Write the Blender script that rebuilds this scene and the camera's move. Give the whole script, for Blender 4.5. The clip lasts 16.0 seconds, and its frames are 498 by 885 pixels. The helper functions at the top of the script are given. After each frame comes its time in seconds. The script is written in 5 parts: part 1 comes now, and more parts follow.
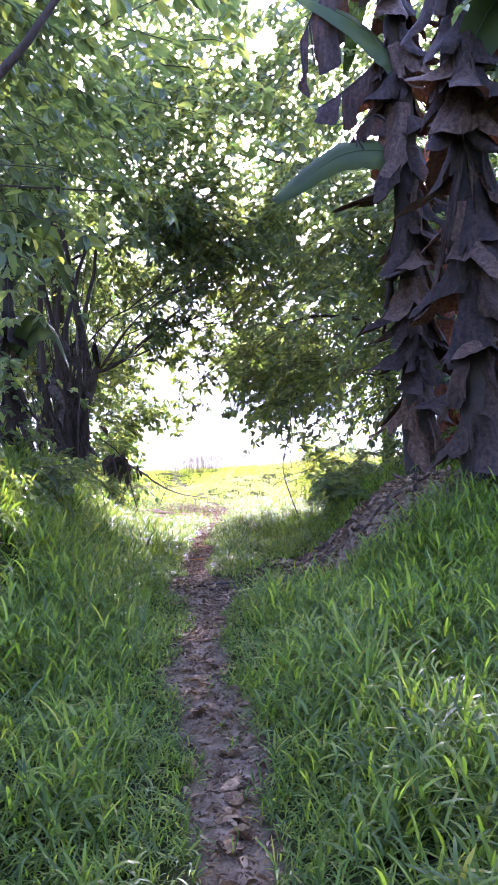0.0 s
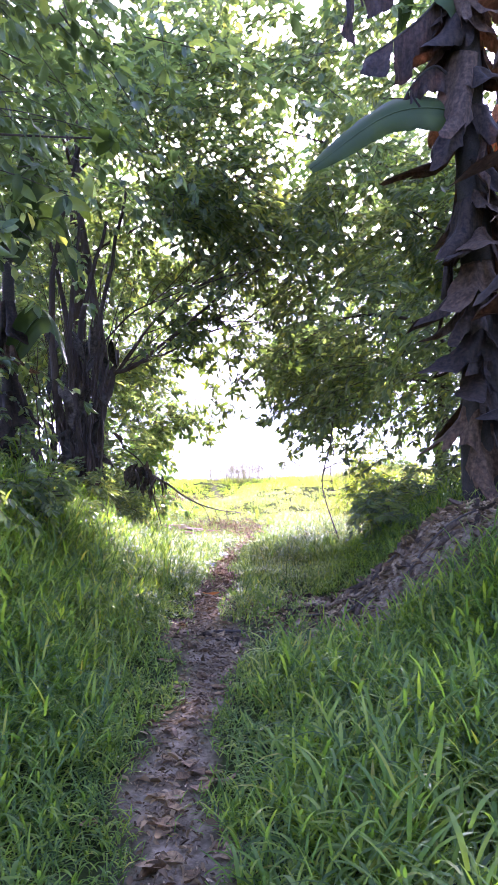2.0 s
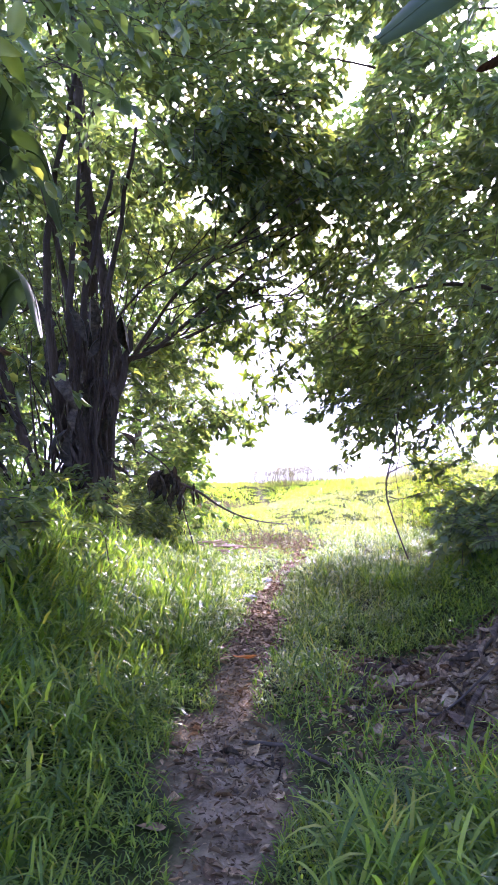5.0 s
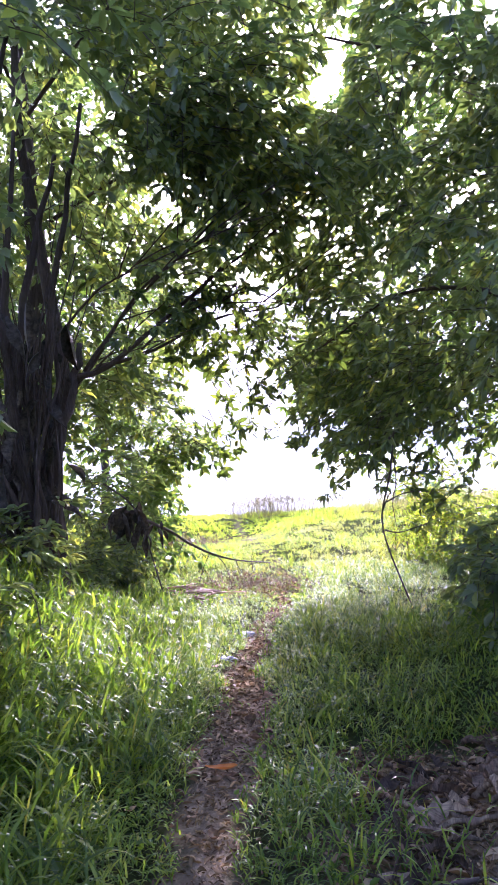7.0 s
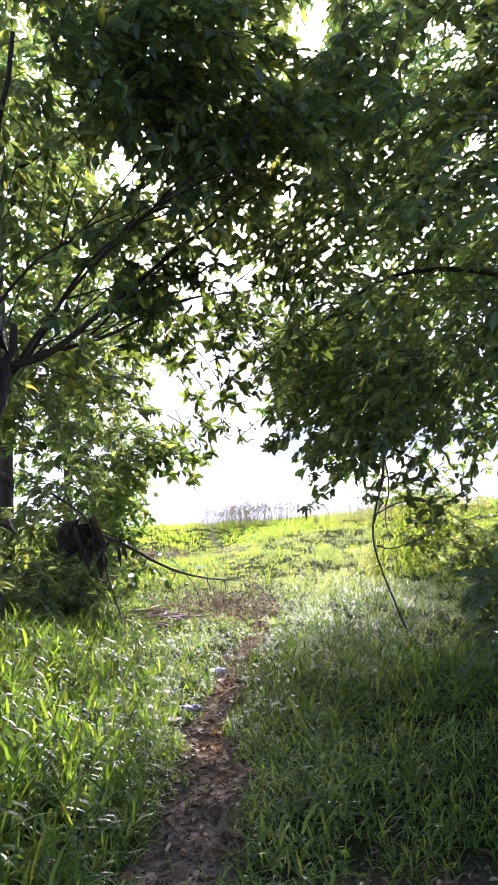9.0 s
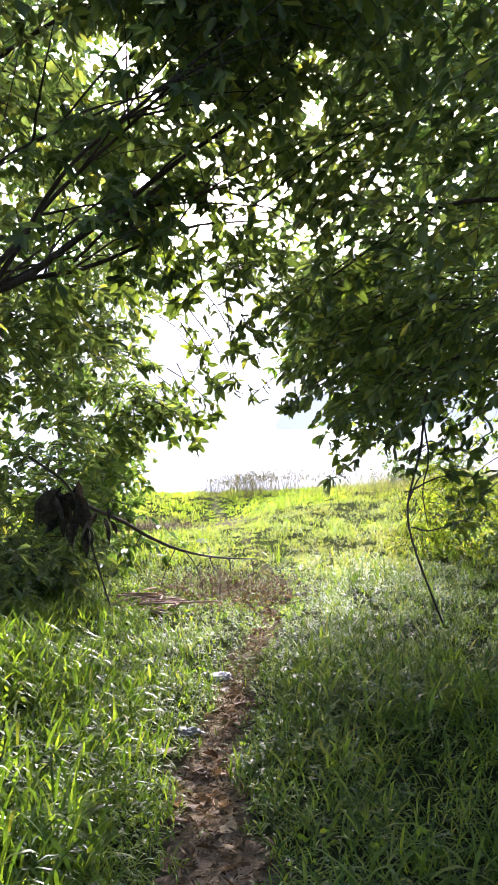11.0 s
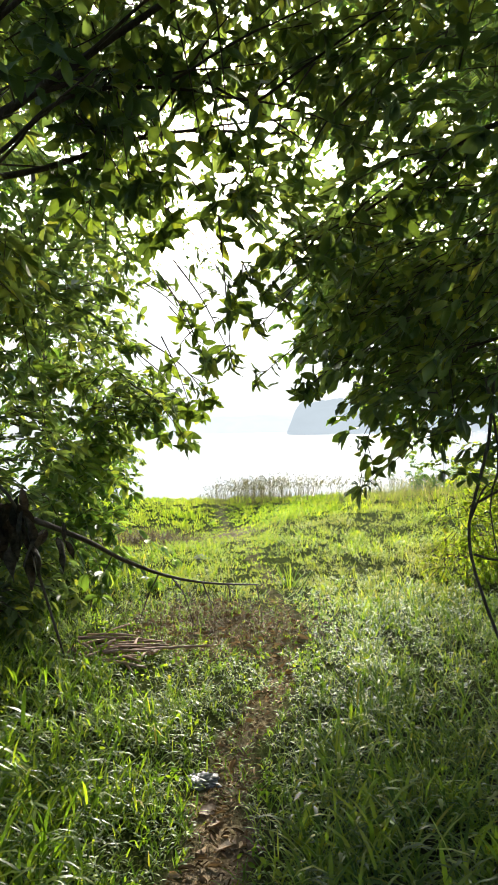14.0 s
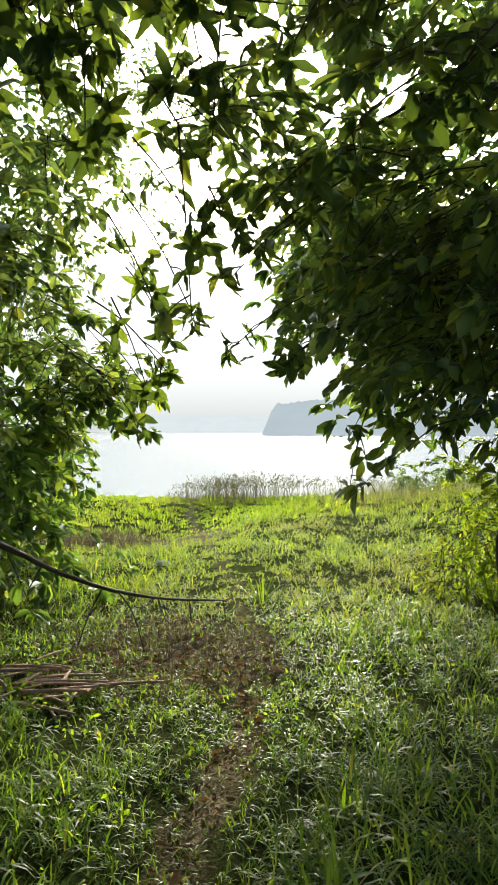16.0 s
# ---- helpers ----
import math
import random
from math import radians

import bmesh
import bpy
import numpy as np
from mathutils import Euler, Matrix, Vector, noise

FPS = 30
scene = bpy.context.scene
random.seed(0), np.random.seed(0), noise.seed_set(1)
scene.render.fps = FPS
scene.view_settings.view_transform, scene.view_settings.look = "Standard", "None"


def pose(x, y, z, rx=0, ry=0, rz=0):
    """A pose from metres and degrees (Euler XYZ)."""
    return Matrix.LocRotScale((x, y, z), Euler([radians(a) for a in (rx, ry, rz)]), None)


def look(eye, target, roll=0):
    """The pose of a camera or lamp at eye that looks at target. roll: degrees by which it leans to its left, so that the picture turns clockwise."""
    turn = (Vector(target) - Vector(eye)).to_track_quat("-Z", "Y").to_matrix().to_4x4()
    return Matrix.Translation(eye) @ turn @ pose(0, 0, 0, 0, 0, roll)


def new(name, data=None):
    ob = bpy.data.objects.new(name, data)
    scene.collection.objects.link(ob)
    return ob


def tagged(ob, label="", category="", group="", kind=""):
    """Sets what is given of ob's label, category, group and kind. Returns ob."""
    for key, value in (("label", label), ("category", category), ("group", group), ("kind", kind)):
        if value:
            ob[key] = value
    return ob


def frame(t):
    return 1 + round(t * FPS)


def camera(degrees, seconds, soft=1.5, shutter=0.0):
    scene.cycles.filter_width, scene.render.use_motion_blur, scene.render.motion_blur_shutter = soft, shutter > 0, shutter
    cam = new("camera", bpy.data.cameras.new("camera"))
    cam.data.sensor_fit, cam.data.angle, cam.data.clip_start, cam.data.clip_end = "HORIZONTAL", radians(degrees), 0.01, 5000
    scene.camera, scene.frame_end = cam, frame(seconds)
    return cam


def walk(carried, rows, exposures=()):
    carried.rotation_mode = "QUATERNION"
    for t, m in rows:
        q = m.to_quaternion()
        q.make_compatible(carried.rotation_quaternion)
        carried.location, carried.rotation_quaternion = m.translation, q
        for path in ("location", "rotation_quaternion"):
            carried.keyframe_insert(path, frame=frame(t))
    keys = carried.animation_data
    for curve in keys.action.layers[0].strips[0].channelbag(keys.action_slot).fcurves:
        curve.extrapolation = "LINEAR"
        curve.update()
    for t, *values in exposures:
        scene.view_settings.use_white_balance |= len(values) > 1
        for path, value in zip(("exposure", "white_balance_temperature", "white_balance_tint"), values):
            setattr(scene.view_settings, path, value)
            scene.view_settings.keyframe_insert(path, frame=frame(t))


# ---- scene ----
cam = camera(36.9, 16.0)
METRES, EYE, TILT, LEAN, TURN = 10.0, 1.5, -2.3, 1.5, 0.0
ROWS = [
    (0.0, 0.0, 0.0, 0.0, 0.0, 0.0, -0.0),
    (0.5, 0.0037, 0.0326, 0.0007, 0.56, -0.07, 0.08),
    (1.0, 0.009, 0.0653, 0.0017, 1.36, 0.07, -0.18),
    (1.5, 0.0196, 0.0996, 0.006, 2.5, 0.34, -0.71),
    (2.0, 0.0216, 0.1321, 0.0051, 3.77, 0.6, -1.19),
    (2.5, 0.0223, 0.167, 0.0074, 5.24, 0.88, -1.55),
    (3.0, 0.0254, 0.2076, 0.0095, 6.73, 1.15, -1.58),
    (5.5, 0.0072, 0.3717, 0.0073, 7.23, 0.5, -0.0),
    (6.0, 0.0071, 0.4052, 0.0083, 6.8, 1.07, 0.3),
    (6.5, -0.0008, 0.4388, 0.0087, 6.23, 1.94, 0.89),
    (7.0, -0.0042, 0.4689, 0.0088, 5.75, 2.79, 1.28),
    (7.5, -0.0034, 0.4995, 0.0107, 5.27, 3.45, 1.53),
    (8.0, -0.0056, 0.5285, 0.0093, 4.75, 3.88, 1.64),
    (8.5, -0.0076, 0.556, 0.0094, 4.21, 3.76, 1.66),
    (11.0, -0.0265, 0.7044, 0.0091, 4.24, 0.85, 0.09),
    (11.5, -0.03, 0.7306, 0.0096, 4.78, 0.79, -0.09),
    (12.0, -0.028, 0.7614, 0.0109, 5.12, 0.99, -0.22),
    (12.5, -0.0291, 0.7901, 0.0089, 5.34, 1.25, -0.4),
    (13.0, -0.0285, 0.8165, 0.0076, 5.39, 1.45, -0.4),
    (13.5, -0.0273, 0.8473, 0.0076, 5.31, 1.47, -0.32),
    (14.0, -0.0333, 0.8785, 0.0045, 5.11, 1.25, -0.31),
    (14.5, -0.0354, 0.9047, 0.0029, 4.79, 1.01, -0.33),
    (15.0, -0.0372, 0.9352, 0.0033, 4.38, 0.75, -0.61),
    (15.5, -0.0392, 0.9636, 0.0009, 3.81, 0.79, -1.04),
    (16.0, -0.0375, 0.9914, -0.0014, 3.2, 1.28, -1.5),
]
walk(cam, [(t, pose(0, 0, EYE, TILT, LEAN, TURN) @ pose(METRES * x, METRES * y, METRES * z, 90 + pitch, roll, yaw)) for t, x, y, z, yaw, pitch, roll in ROWS],
     [(0.0, 4.05, 5300, 53), (2.5, 4.0, 5330, 51), (7.0, 3.58, 5380, 47), (8.5, 3.26, 5430, 40), (11.0, 3.12, 5780, 26), (14.0, 2.62, 6400, 7), (16.0, 2.28, 6450, 4)])

# ---------------------------------------------------------------- light
SUN_EL, SUN_AZ = radians(26.0), radians(2.0)
SUN_DIR = Vector((math.sin(SUN_AZ) * math.cos(SUN_EL), math.cos(SUN_AZ) * math.cos(SUN_EL), math.sin(SUN_EL)))
world = bpy.data.worlds.new("world")
scene.world = world
world.use_nodes = True
wn = world.node_tree
wn.nodes.clear()
sky = wn.nodes.new("ShaderNodeTexSky")
sky.sky_type = "NISHITA"
sky.sun_disc = False
sky.sun_elevation, sky.sun_rotation = SUN_EL, SUN_AZ
sky.air_density, sky.dust_density, sky.ozone_density = 1.0, 2.0, 1.0
wb = wn.nodes.new("ShaderNodeBackground")
wb.inputs["Strength"].default_value = 0.15
wo = wn.nodes.new("ShaderNodeOutputWorld")
wn.links.new(sky.outputs[0], wb.inputs[0])
wn.links.new(wb.outputs[0], wo.inputs[0])
sun_data = bpy.data.lights.new("sun", "SUN")
sun_data.energy, sun_data.angle, sun_data.color = 1.7, radians(1.2), (1.0, 0.93, 0.8)
sun = new("sun", sun_data)
sun.matrix_world = look(SUN_DIR * 60, (0, 0, 0))


# ---------------------------------------------------------------- materials
def nodes_of(name):
    m = bpy.data.materials.new(name)
    m.use_nodes = True
    t = m.node_tree
    t.nodes.clear()
    out = t.nodes.new("ShaderNodeOutputMaterial")
    return m, t, out


def ramp(t, fac, stops):
    r = t.nodes.new("ShaderNodeValToRGB")
    while len(r.color_ramp.elements) < len(stops):
        r.color_ramp.elements.new(0.5)
    for e, (p, c) in zip(r.color_ramp.elements, stops):
        e.position, e.color = p, (*c, 1)
    t.links.new(fac, r.inputs[0])
    return r.outputs[0]


def noise_tex(t, scale, detail=4, rough=0.6):
    n = t.nodes.new("ShaderNodeTexNoise")
    n.inputs["Scale"].default_value, n.inputs["Detail"].default_value, n.inputs["Roughness"].default_value = scale, detail, rough
    g = t.nodes.new("ShaderNodeNewGeometry")
    t.links.new(g.outputs["Position"], n.inputs["Vector"])
    return n.outputs["Fac"]


def mixc(t, fac, a, b, mode="MIX"):
    m = t.nodes.new("ShaderNodeMix")
    m.data_type, m.blend_type = "RGBA", mode
    for s, v in ((0, fac), (6, a), (7, b)):
        if isinstance(v, (int, float)):
            m.inputs[s].default_value = v
        elif isinstance(v, tuple):
            m.inputs[s].default_value = (*v, 1)
        else:
            t.links.new(v, m.inputs[s])
    return m.outputs[2]


def leaf_material(name, stops, glow, through_share=0.4, rough=0.4, island=True, spec=0.45, straw=None, vein=None):
    """Leaf: a glossy upper skin and light that passes through; the hue varies from leaf to leaf and in broad patches."""
    m, t, out = nodes_of(name)
    g = t.nodes.new("ShaderNodeNewGeometry")
    oi = t.nodes.new("ShaderNodeObjectInfo")
    src = g.outputs["Random Per Island"] if island else oi.outputs["Random"]
    col = ramp(t, src, stops)
    patch = noise_tex(t, 0.9, 3)
    col = mixc(t, patch, col, mixc(t, 1.0, col, (1.35, 1.2, 0.8), "MULTIPLY"))
    if straw:
        col = mixc(t, ramp(t, noise_tex(t, 0.42, 5), [(0.46, (0, 0, 0)), (0.7, (0.6, 0.6, 0.6))]), col, straw)
    p = t.nodes.new("ShaderNodeBsdfPrincipled")
    if vein:
        tc, vec = t.nodes.new("ShaderNodeTexCoord"), t.nodes.new("ShaderNodeVectorMath")
        vec.operation = "MULTIPLY"
        vec.inputs[1].default_value = vein
        t.links.new(tc.outputs["Object"], vec.inputs[0])
        ribs, spots = noise_tex(t, 1.0, 4, 0.6), noise_tex(t, 26.0, 4, 0.65)
        t.links.new(vec.outputs[0], ribs.node.inputs["Vector"])
        col = mixc(t, 1.0, col, ramp(t, ribs, [(0.3, (0.55, 0.53, 0.52)), (0.5, (1.0, 1.0, 1.0)), (0.7, (1.5, 1.42, 1.3))]), "MULTIPLY")
        col = mixc(t, 1.0, col, ramp(t, spots, [(0.38, (0.6, 0.56, 0.55)), (0.6, (1.15, 1.15, 1.12))]), "MULTIPLY")
        bu = t.nodes.new("ShaderNodeBump")
        bu.inputs["Strength"].default_value, bu.inputs["Distance"].default_value = 0.4, 0.008
        t.links.new(ribs, bu.inputs["Height"])
        t.links.new(bu.outputs[0], p.inputs["Normal"])
    t.links.new(col, p.inputs["Base Color"])
    p.inputs["Roughness"].default_value = rough
    p.inputs["Specular IOR Level"].default_value = spec
    tr = t.nodes.new("ShaderNodeBsdfTranslucent")
    tcol = mixc(t, 1.0, col, glow, "MULTIPLY")
    t.links.new(tcol, tr.inputs["Color"])
    mix = t.nodes.new("ShaderNodeMixShader")
    mix.inputs[0].default_value = through_share
    t.links.new(p.outputs[0], mix.inputs[1])
    t.links.new(tr.outputs[0], mix.inputs[2])
    t.links.new(mix.outputs[0], out.inputs[0])
    return m


def solid_material(name, stops, scale, rough=0.8, bump=0.3, fine=60.0, spec=0.3, stretch=None):
    """Matter with a mottled colour at two scales and fine relief."""
    m, t, out = nodes_of(name)
    a, b = noise_tex(t, scale, 5), noise_tex(t, fine, 4)
    if stretch:
        for sock in (a, b):
            vec = t.nodes.new("ShaderNodeVectorMath")
            vec.operation = "MULTIPLY"
            link = sock.node.inputs["Vector"].links[0]
            t.links.new(link.from_socket, vec.inputs[0])
            vec.inputs[1].default_value = stretch
            t.links.new(vec.outputs[0], sock.node.inputs["Vector"])
    f = t.nodes.new("ShaderNodeMath")
    f.operation = "MULTIPLY_ADD"
    t.links.new(b, f.inputs[0])
    f.inputs[1].default_value = 0.45
    s = t.nodes.new("ShaderNodeMath")
    s.operation = "MULTIPLY"
    t.links.new(a, s.inputs[0])
    s.inputs[1].default_value = 0.6
    t.links.new(s.outputs[0], f.inputs[2])
    col = ramp(t, f.outputs[0], stops)
    p = t.nodes.new("ShaderNodeBsdfPrincipled")
    t.links.new(col, p.inputs["Base Color"])
    p.inputs["Roughness"].default_value, p.inputs["Specular IOR Level"].default_value = rough, spec
    bu = t.nodes.new("ShaderNodeBump")
    bu.inputs["Strength"].default_value, bu.inputs["Distance"].default_value = bump, 0.02
    t.links.new(f.outputs[0], bu.inputs["Height"])
    t.links.new(bu.outputs[0], p.inputs["Normal"])
    t.links.new(p.outputs[0], out.inputs[0])
    return m


GREEN = [(0.0, (0.045, 0.07, 0.042)), (0.6, (0.074, 0.103, 0.05)), (0.94, (0.12, 0.15, 0.052)), (1.0, (0.18, 0.185, 0.05))]
M_LEAF = leaf_material("broad_leaf", GREEN, (2.5, 2.6, 1.1), 0.5, 0.32)
M_LEAF_ONE = leaf_material("single_leaf", [(0.0, (0.03, 0.05, 0.024)), (0.6, (0.05, 0.078, 0.03)), (0.9, (0.09, 0.13, 0.035)), (1.0, (0.15, 0.17, 0.045))], (2.7, 2.7, 0.8), 0.34, 0.4, island=False, spec=0.28)
M_LEAF_BG = leaf_material("distant_leaf", [(0.0, (0.035, 0.07, 0.022)), (0.7, (0.07, 0.12, 0.03)), (1.0, (0.13, 0.17, 0.04))], (2.4, 2.4, 1.0), 0.42, 0.45)
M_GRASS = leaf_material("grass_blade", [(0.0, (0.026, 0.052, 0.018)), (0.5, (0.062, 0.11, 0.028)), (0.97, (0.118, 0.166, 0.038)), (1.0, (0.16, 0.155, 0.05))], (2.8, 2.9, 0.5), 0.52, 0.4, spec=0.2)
# meadow grass: sunlight put into a lighter base colour, over its own straw patches
M_MEADOW_SUNLIT = leaf_material("sunlit_meadow_blade", [(0.0, (0.08, 0.14, 0.022)), (0.6, (0.13, 0.195, 0.03)), (0.94, (0.18, 0.225, 0.04)), (1.0, (0.24, 0.21, 0.07))], (2.2, 2.15, 0.6), 0.5, 0.6, spec=0.08, straw=(0.17, 0.16, 0.055))
M_DRY = leaf_material("dry_leaf", [(0.0, (0.05, 0.036, 0.024)), (0.5, (0.13, 0.092, 0.06)), (0.88, (0.24, 0.178, 0.118)), (1.0, (0.38, 0.3, 0.21))], (1.1, 0.95, 0.6), 0.15, 0.75, spec=0.06)
M_DRY_ONE = leaf_material("fallen_leaf", [(0.0, (0.07, 0.048, 0.03)), (0.5, (0.16, 0.112, 0.07)), (0.85, (0.25, 0.185, 0.12)), (1.0, (0.34, 0.27, 0.19))], (1.2, 0.9, 0.6), 0.18, 0.65, island=False, spec=0.1, vein=(60, 25, 25))
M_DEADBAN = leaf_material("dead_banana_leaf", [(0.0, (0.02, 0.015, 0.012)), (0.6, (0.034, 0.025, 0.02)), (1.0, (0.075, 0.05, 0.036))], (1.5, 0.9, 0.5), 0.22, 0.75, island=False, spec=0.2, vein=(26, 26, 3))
M_HEAP = leaf_material("heaped_leaf", [(0.0, (0.035, 0.027, 0.023)), (0.5, (0.09, 0.07, 0.058)), (0.8, (0.17, 0.135, 0.11)), (1.0, (0.33, 0.27, 0.22))], (1.2, 0.9, 0.6), 0.15, 0.7, island=False, spec=0.1, vein=(70, 9, 9))
M_WITHER = leaf_material("withered_leaf", [(0.0, (0.02, 0.019, 0.017)), (1.0, (0.06, 0.05, 0.042))], (1.1, 0.95, 0.8), 0.06, 0.7, island=False, spec=0.15, vein=(30, 12, 12))
M_DRYRED = leaf_material("dry_red_leaf", [(0.0, (0.07, 0.035, 0.025)), (0.6, (0.12, 0.055, 0.035)), (1.0, (0.20, 0.10, 0.05))], (2.2, 1.3, 0.8), 0.5, 0.7, island=False, spec=0.2, vein=(26, 26, 3))
M_BANANA = leaf_material("banana_leaf", [(0.0, (0.022, 0.036, 0.014)), (1.0, (0.034, 0.05, 0.018))], (1.6, 1.9, 0.7), 0.18, 0.55, island=False, spec=0.12)
M_STEM = solid_material("banana_stem", [(0.2, (0.014, 0.011, 0.009)), (0.5, (0.032, 0.026, 0.02)), (0.8, (0.065, 0.05, 0.035))], 5, 0.8, 0.5, spec=0.1)
M_BARK = solid_material("bark", [(0.2, (0.018, 0.012, 0.008)), (0.5, (0.045, 0.03, 0.02)), (0.8, (0.10, 0.07, 0.047))], 6, 0.9, 1.0, 70, stretch=(1, 1, 0.16))
M_WEED = leaf_material("dead_weed", [(0.0, (0.045, 0.036, 0.026)), (0.6, (0.085, 0.07, 0.05)), (1.0, (0.15, 0.13, 0.08))], (1.2, 1.1, 0.8), 0.25, 0.7, spec=0.1)
M_STICK = solid_material("bleached_stick", [(0.2, (0.12, 0.06, 0.04)), (0.5, (0.26, 0.15, 0.10)), (0.8, (0.42, 0.29, 0.21))], 15, 0.8, 0.3, 120)
M_TWIG = solid_material("twig_bark", [(0.2, (0.025, 0.018, 0.013)), (0.7, (0.075, 0.055, 0.038))], 12, 0.8, 0.3, 120)
M_REED = leaf_material("reed", [(0.0, (0.075, 0.07, 0.035)), (0.6, (0.12, 0.112, 0.055)), (1.0, (0.10, 0.12, 0.04))], (1.2, 1.1, 0.8), 0.2, 0.7, spec=0.15)

# ground: damp earth with litter on the path, green-brown thatch under the grass
M_GROUND, gt, gout = nodes_of("earth_and_thatch")
at = gt.nodes.new("ShaderNodeAttribute")
at.attribute_name = "bare"
earth = ramp(gt, noise_tex(gt, 9, 6, 0.7), [(0.25, (0.1, 0.075, 0.048)), (0.45, (0.19, 0.142, 0.092)), (0.55, (0.28, 0.21, 0.138)), (0.75, (0.38, 0.295, 0.2))])
thatch = ramp(gt, noise_tex(gt, 14, 5, 0.7), [(0.3, (0.02, 0.026, 0.009)), (0.55, (0.042, 0.052, 0.016)), (0.8, (0.075, 0.076, 0.03))])
gcol = mixc(gt, at.outputs["Fac"], thatch, earth)
gp = gt.nodes.new("ShaderNodeBsdfPrincipled")
gt.links.new(gcol, gp.inputs["Base Color"])
gp.inputs["Roughness"].default_value = 0.95
gp.inputs["Specular IOR Level"].default_value = 0.0
gb = gt.nodes.new("ShaderNodeBump")
gb.inputs["Strength"].default_value, gb.inputs["Distance"].default_value = 1.0, 0.05
gt.links.new(noise_tex(gt, 30, 6, 0.7), gb.inputs["Height"])
gt.links.new(gb.outputs[0], gp.inputs["Normal"])
gt.links.new(gp.outputs[0], gout.inputs[0])

M_WATER, wt, wout = nodes_of("lake_water")
wp = wt.nodes.new("ShaderNodeBsdfPrincipled")
wp.inputs["Base Color"].default_value = (0.10, 0.12, 0.12, 1)
wp.inputs["Roughness"].default_value = 0.12
wbm = wt.nodes.new("ShaderNodeBump")
wbm.inputs["Strength"].default_value, wbm.inputs["Distance"].default_value = 0.12, 0.05
wt.links.new(noise_tex(wt, 1.6, 3), wbm.inputs["Height"])
wt.links.new(wbm.outputs[0], wp.inputs["Normal"])
wt.links.new(wp.outputs[0], wout.inputs[0])


# ---------------------------------------------------------------- mesh helpers
rng = np.random.default_rng(7)


def fast_mesh(name, verts, groups, mat, smooth=False):
    """A mesh from an array of points and arrays of faces of equal corner count."""
    me = bpy.data.meshes.new(name)
    verts = np.asarray(verts, dtype=np.float32)
    me.vertices.add(len(verts))
    me.vertices.foreach_set("co", verts.ravel())
    idx = np.concatenate([np.asarray(g, dtype=np.int32).ravel() for g in groups])
    sizes = np.concatenate([np.full(len(g), np.asarray(g).shape[1], dtype=np.int32) for g in groups])
    me.loops.add(len(idx))
    me.loops.foreach_set("vertex_index", idx)
    me.polygons.add(len(sizes))
    me.polygons.foreach_set("loop_start", np.concatenate([[0], np.cumsum(sizes)[:-1]]).astype(np.int32))
    if smooth:
        me.polygons.foreach_set("use_smooth", np.ones(len(sizes), dtype=bool))
    me.update(calc_edges=True)
    me.validate()
    me.materials.append(mat)
    return me


def thing(name, label, category, at_place=(0, 0, 0), group=""):
    e = new(name)
    e.location = at_place
    e.empty_display_size = 0.1
    return tagged(e, label, category, group)


def child(name, me, parent, label=""):
    ob = new(name, me)
    ob.parent = parent
    m = Matrix.Identity(4)
    q = parent
    while q:
        m = q.matrix_parent_inverse @ Matrix.LocRotScale(q.location, q.rotation_euler, q.scale) @ m
        q = q.parent
    ob.matrix_parent_inverse = m.inverted()
    if label:
        ob["label"] = label
    return ob


def smooth(a, b, v):
    u = np.clip((np.asarray(v, dtype=float) - a) / (b - a), 0, 1)
    return u * u * (3 - 2 * u)


def spline(points, n):
    """Points along a smooth curve through the given points."""
    p = np.asarray(points, dtype=float)
    if len(p) == 2:
        return p[0] + (p[1] - p[0]) * np.linspace(0, 1, n)[:, None]
    q = np.vstack([2 * p[0] - p[1], p, 2 * p[-1] - p[-2]])
    out = []
    for u in np.linspace(0, len(p) - 1 - 1e-6, n):
        i = int(u)
        f = u - i
        a, b, c, d = q[i], q[i + 1], q[i + 2], q[i + 3]
        out.append(0.5 * (2 * b + (c - a) * f + (2 * a - 5 * b + 4 * c - d) * f * f + (3 * b - a - 3 * c + d) * f ** 3))
    return np.array(out)


def tube(points, r0, r1, sides=6, knobs=0.0):
    """Rings round a line of points, tapering from r0 to r1: points and faces."""
    p = np.asarray(points, dtype=float)
    n = len(p)
    tan = np.gradient(p, axis=0)
    tan /= np.linalg.norm(tan, axis=1)[:, None] + 1e-9
    ref = np.where(np.abs(tan[:, 2:3]) > 0.9, [[1.0, 0, 0]], [[0, 0, 1.0]])
    a = np.cross(tan, ref)
    a /= np.linalg.norm(a, axis=1)[:, None] + 1e-9
    b = np.cross(tan, a)
    ang = np.linspace(0, 2 * np.pi, sides, endpoint=False)
    rad = np.linspace(r0, r1, n)[:, None] * (1 + knobs * rng.uniform(-1, 1, (n, sides)))
    v = p[:, None, :] + (a[:, None, :] * np.cos(ang)[None, :, None] + b[:, None, :] * np.sin(ang)[None, :, None]) * rad[:, :, None]
    v = v.reshape(-1, 3)
    i, j = np.meshgrid(np.arange(n - 1), np.arange(sides), indexing="ij")
    k = (j + 1) % sides
    f = np.stack([i * sides + j, i * sides + k, (i + 1) * sides + k, (i + 1) * sides + j], -1).reshape(-1, 4)
    v = np.vstack([v, p[:1], p[-1:]])
    s = np.arange(sides)
    e = (s + 1) % sides
    caps = np.vstack([np.stack([np.full(sides, n * sides), e, s], -1), np.stack([np.full(sides, n * sides + 1), (n - 1) * sides + s, (n - 1) * sides + e], -1)])
    return v, f, caps


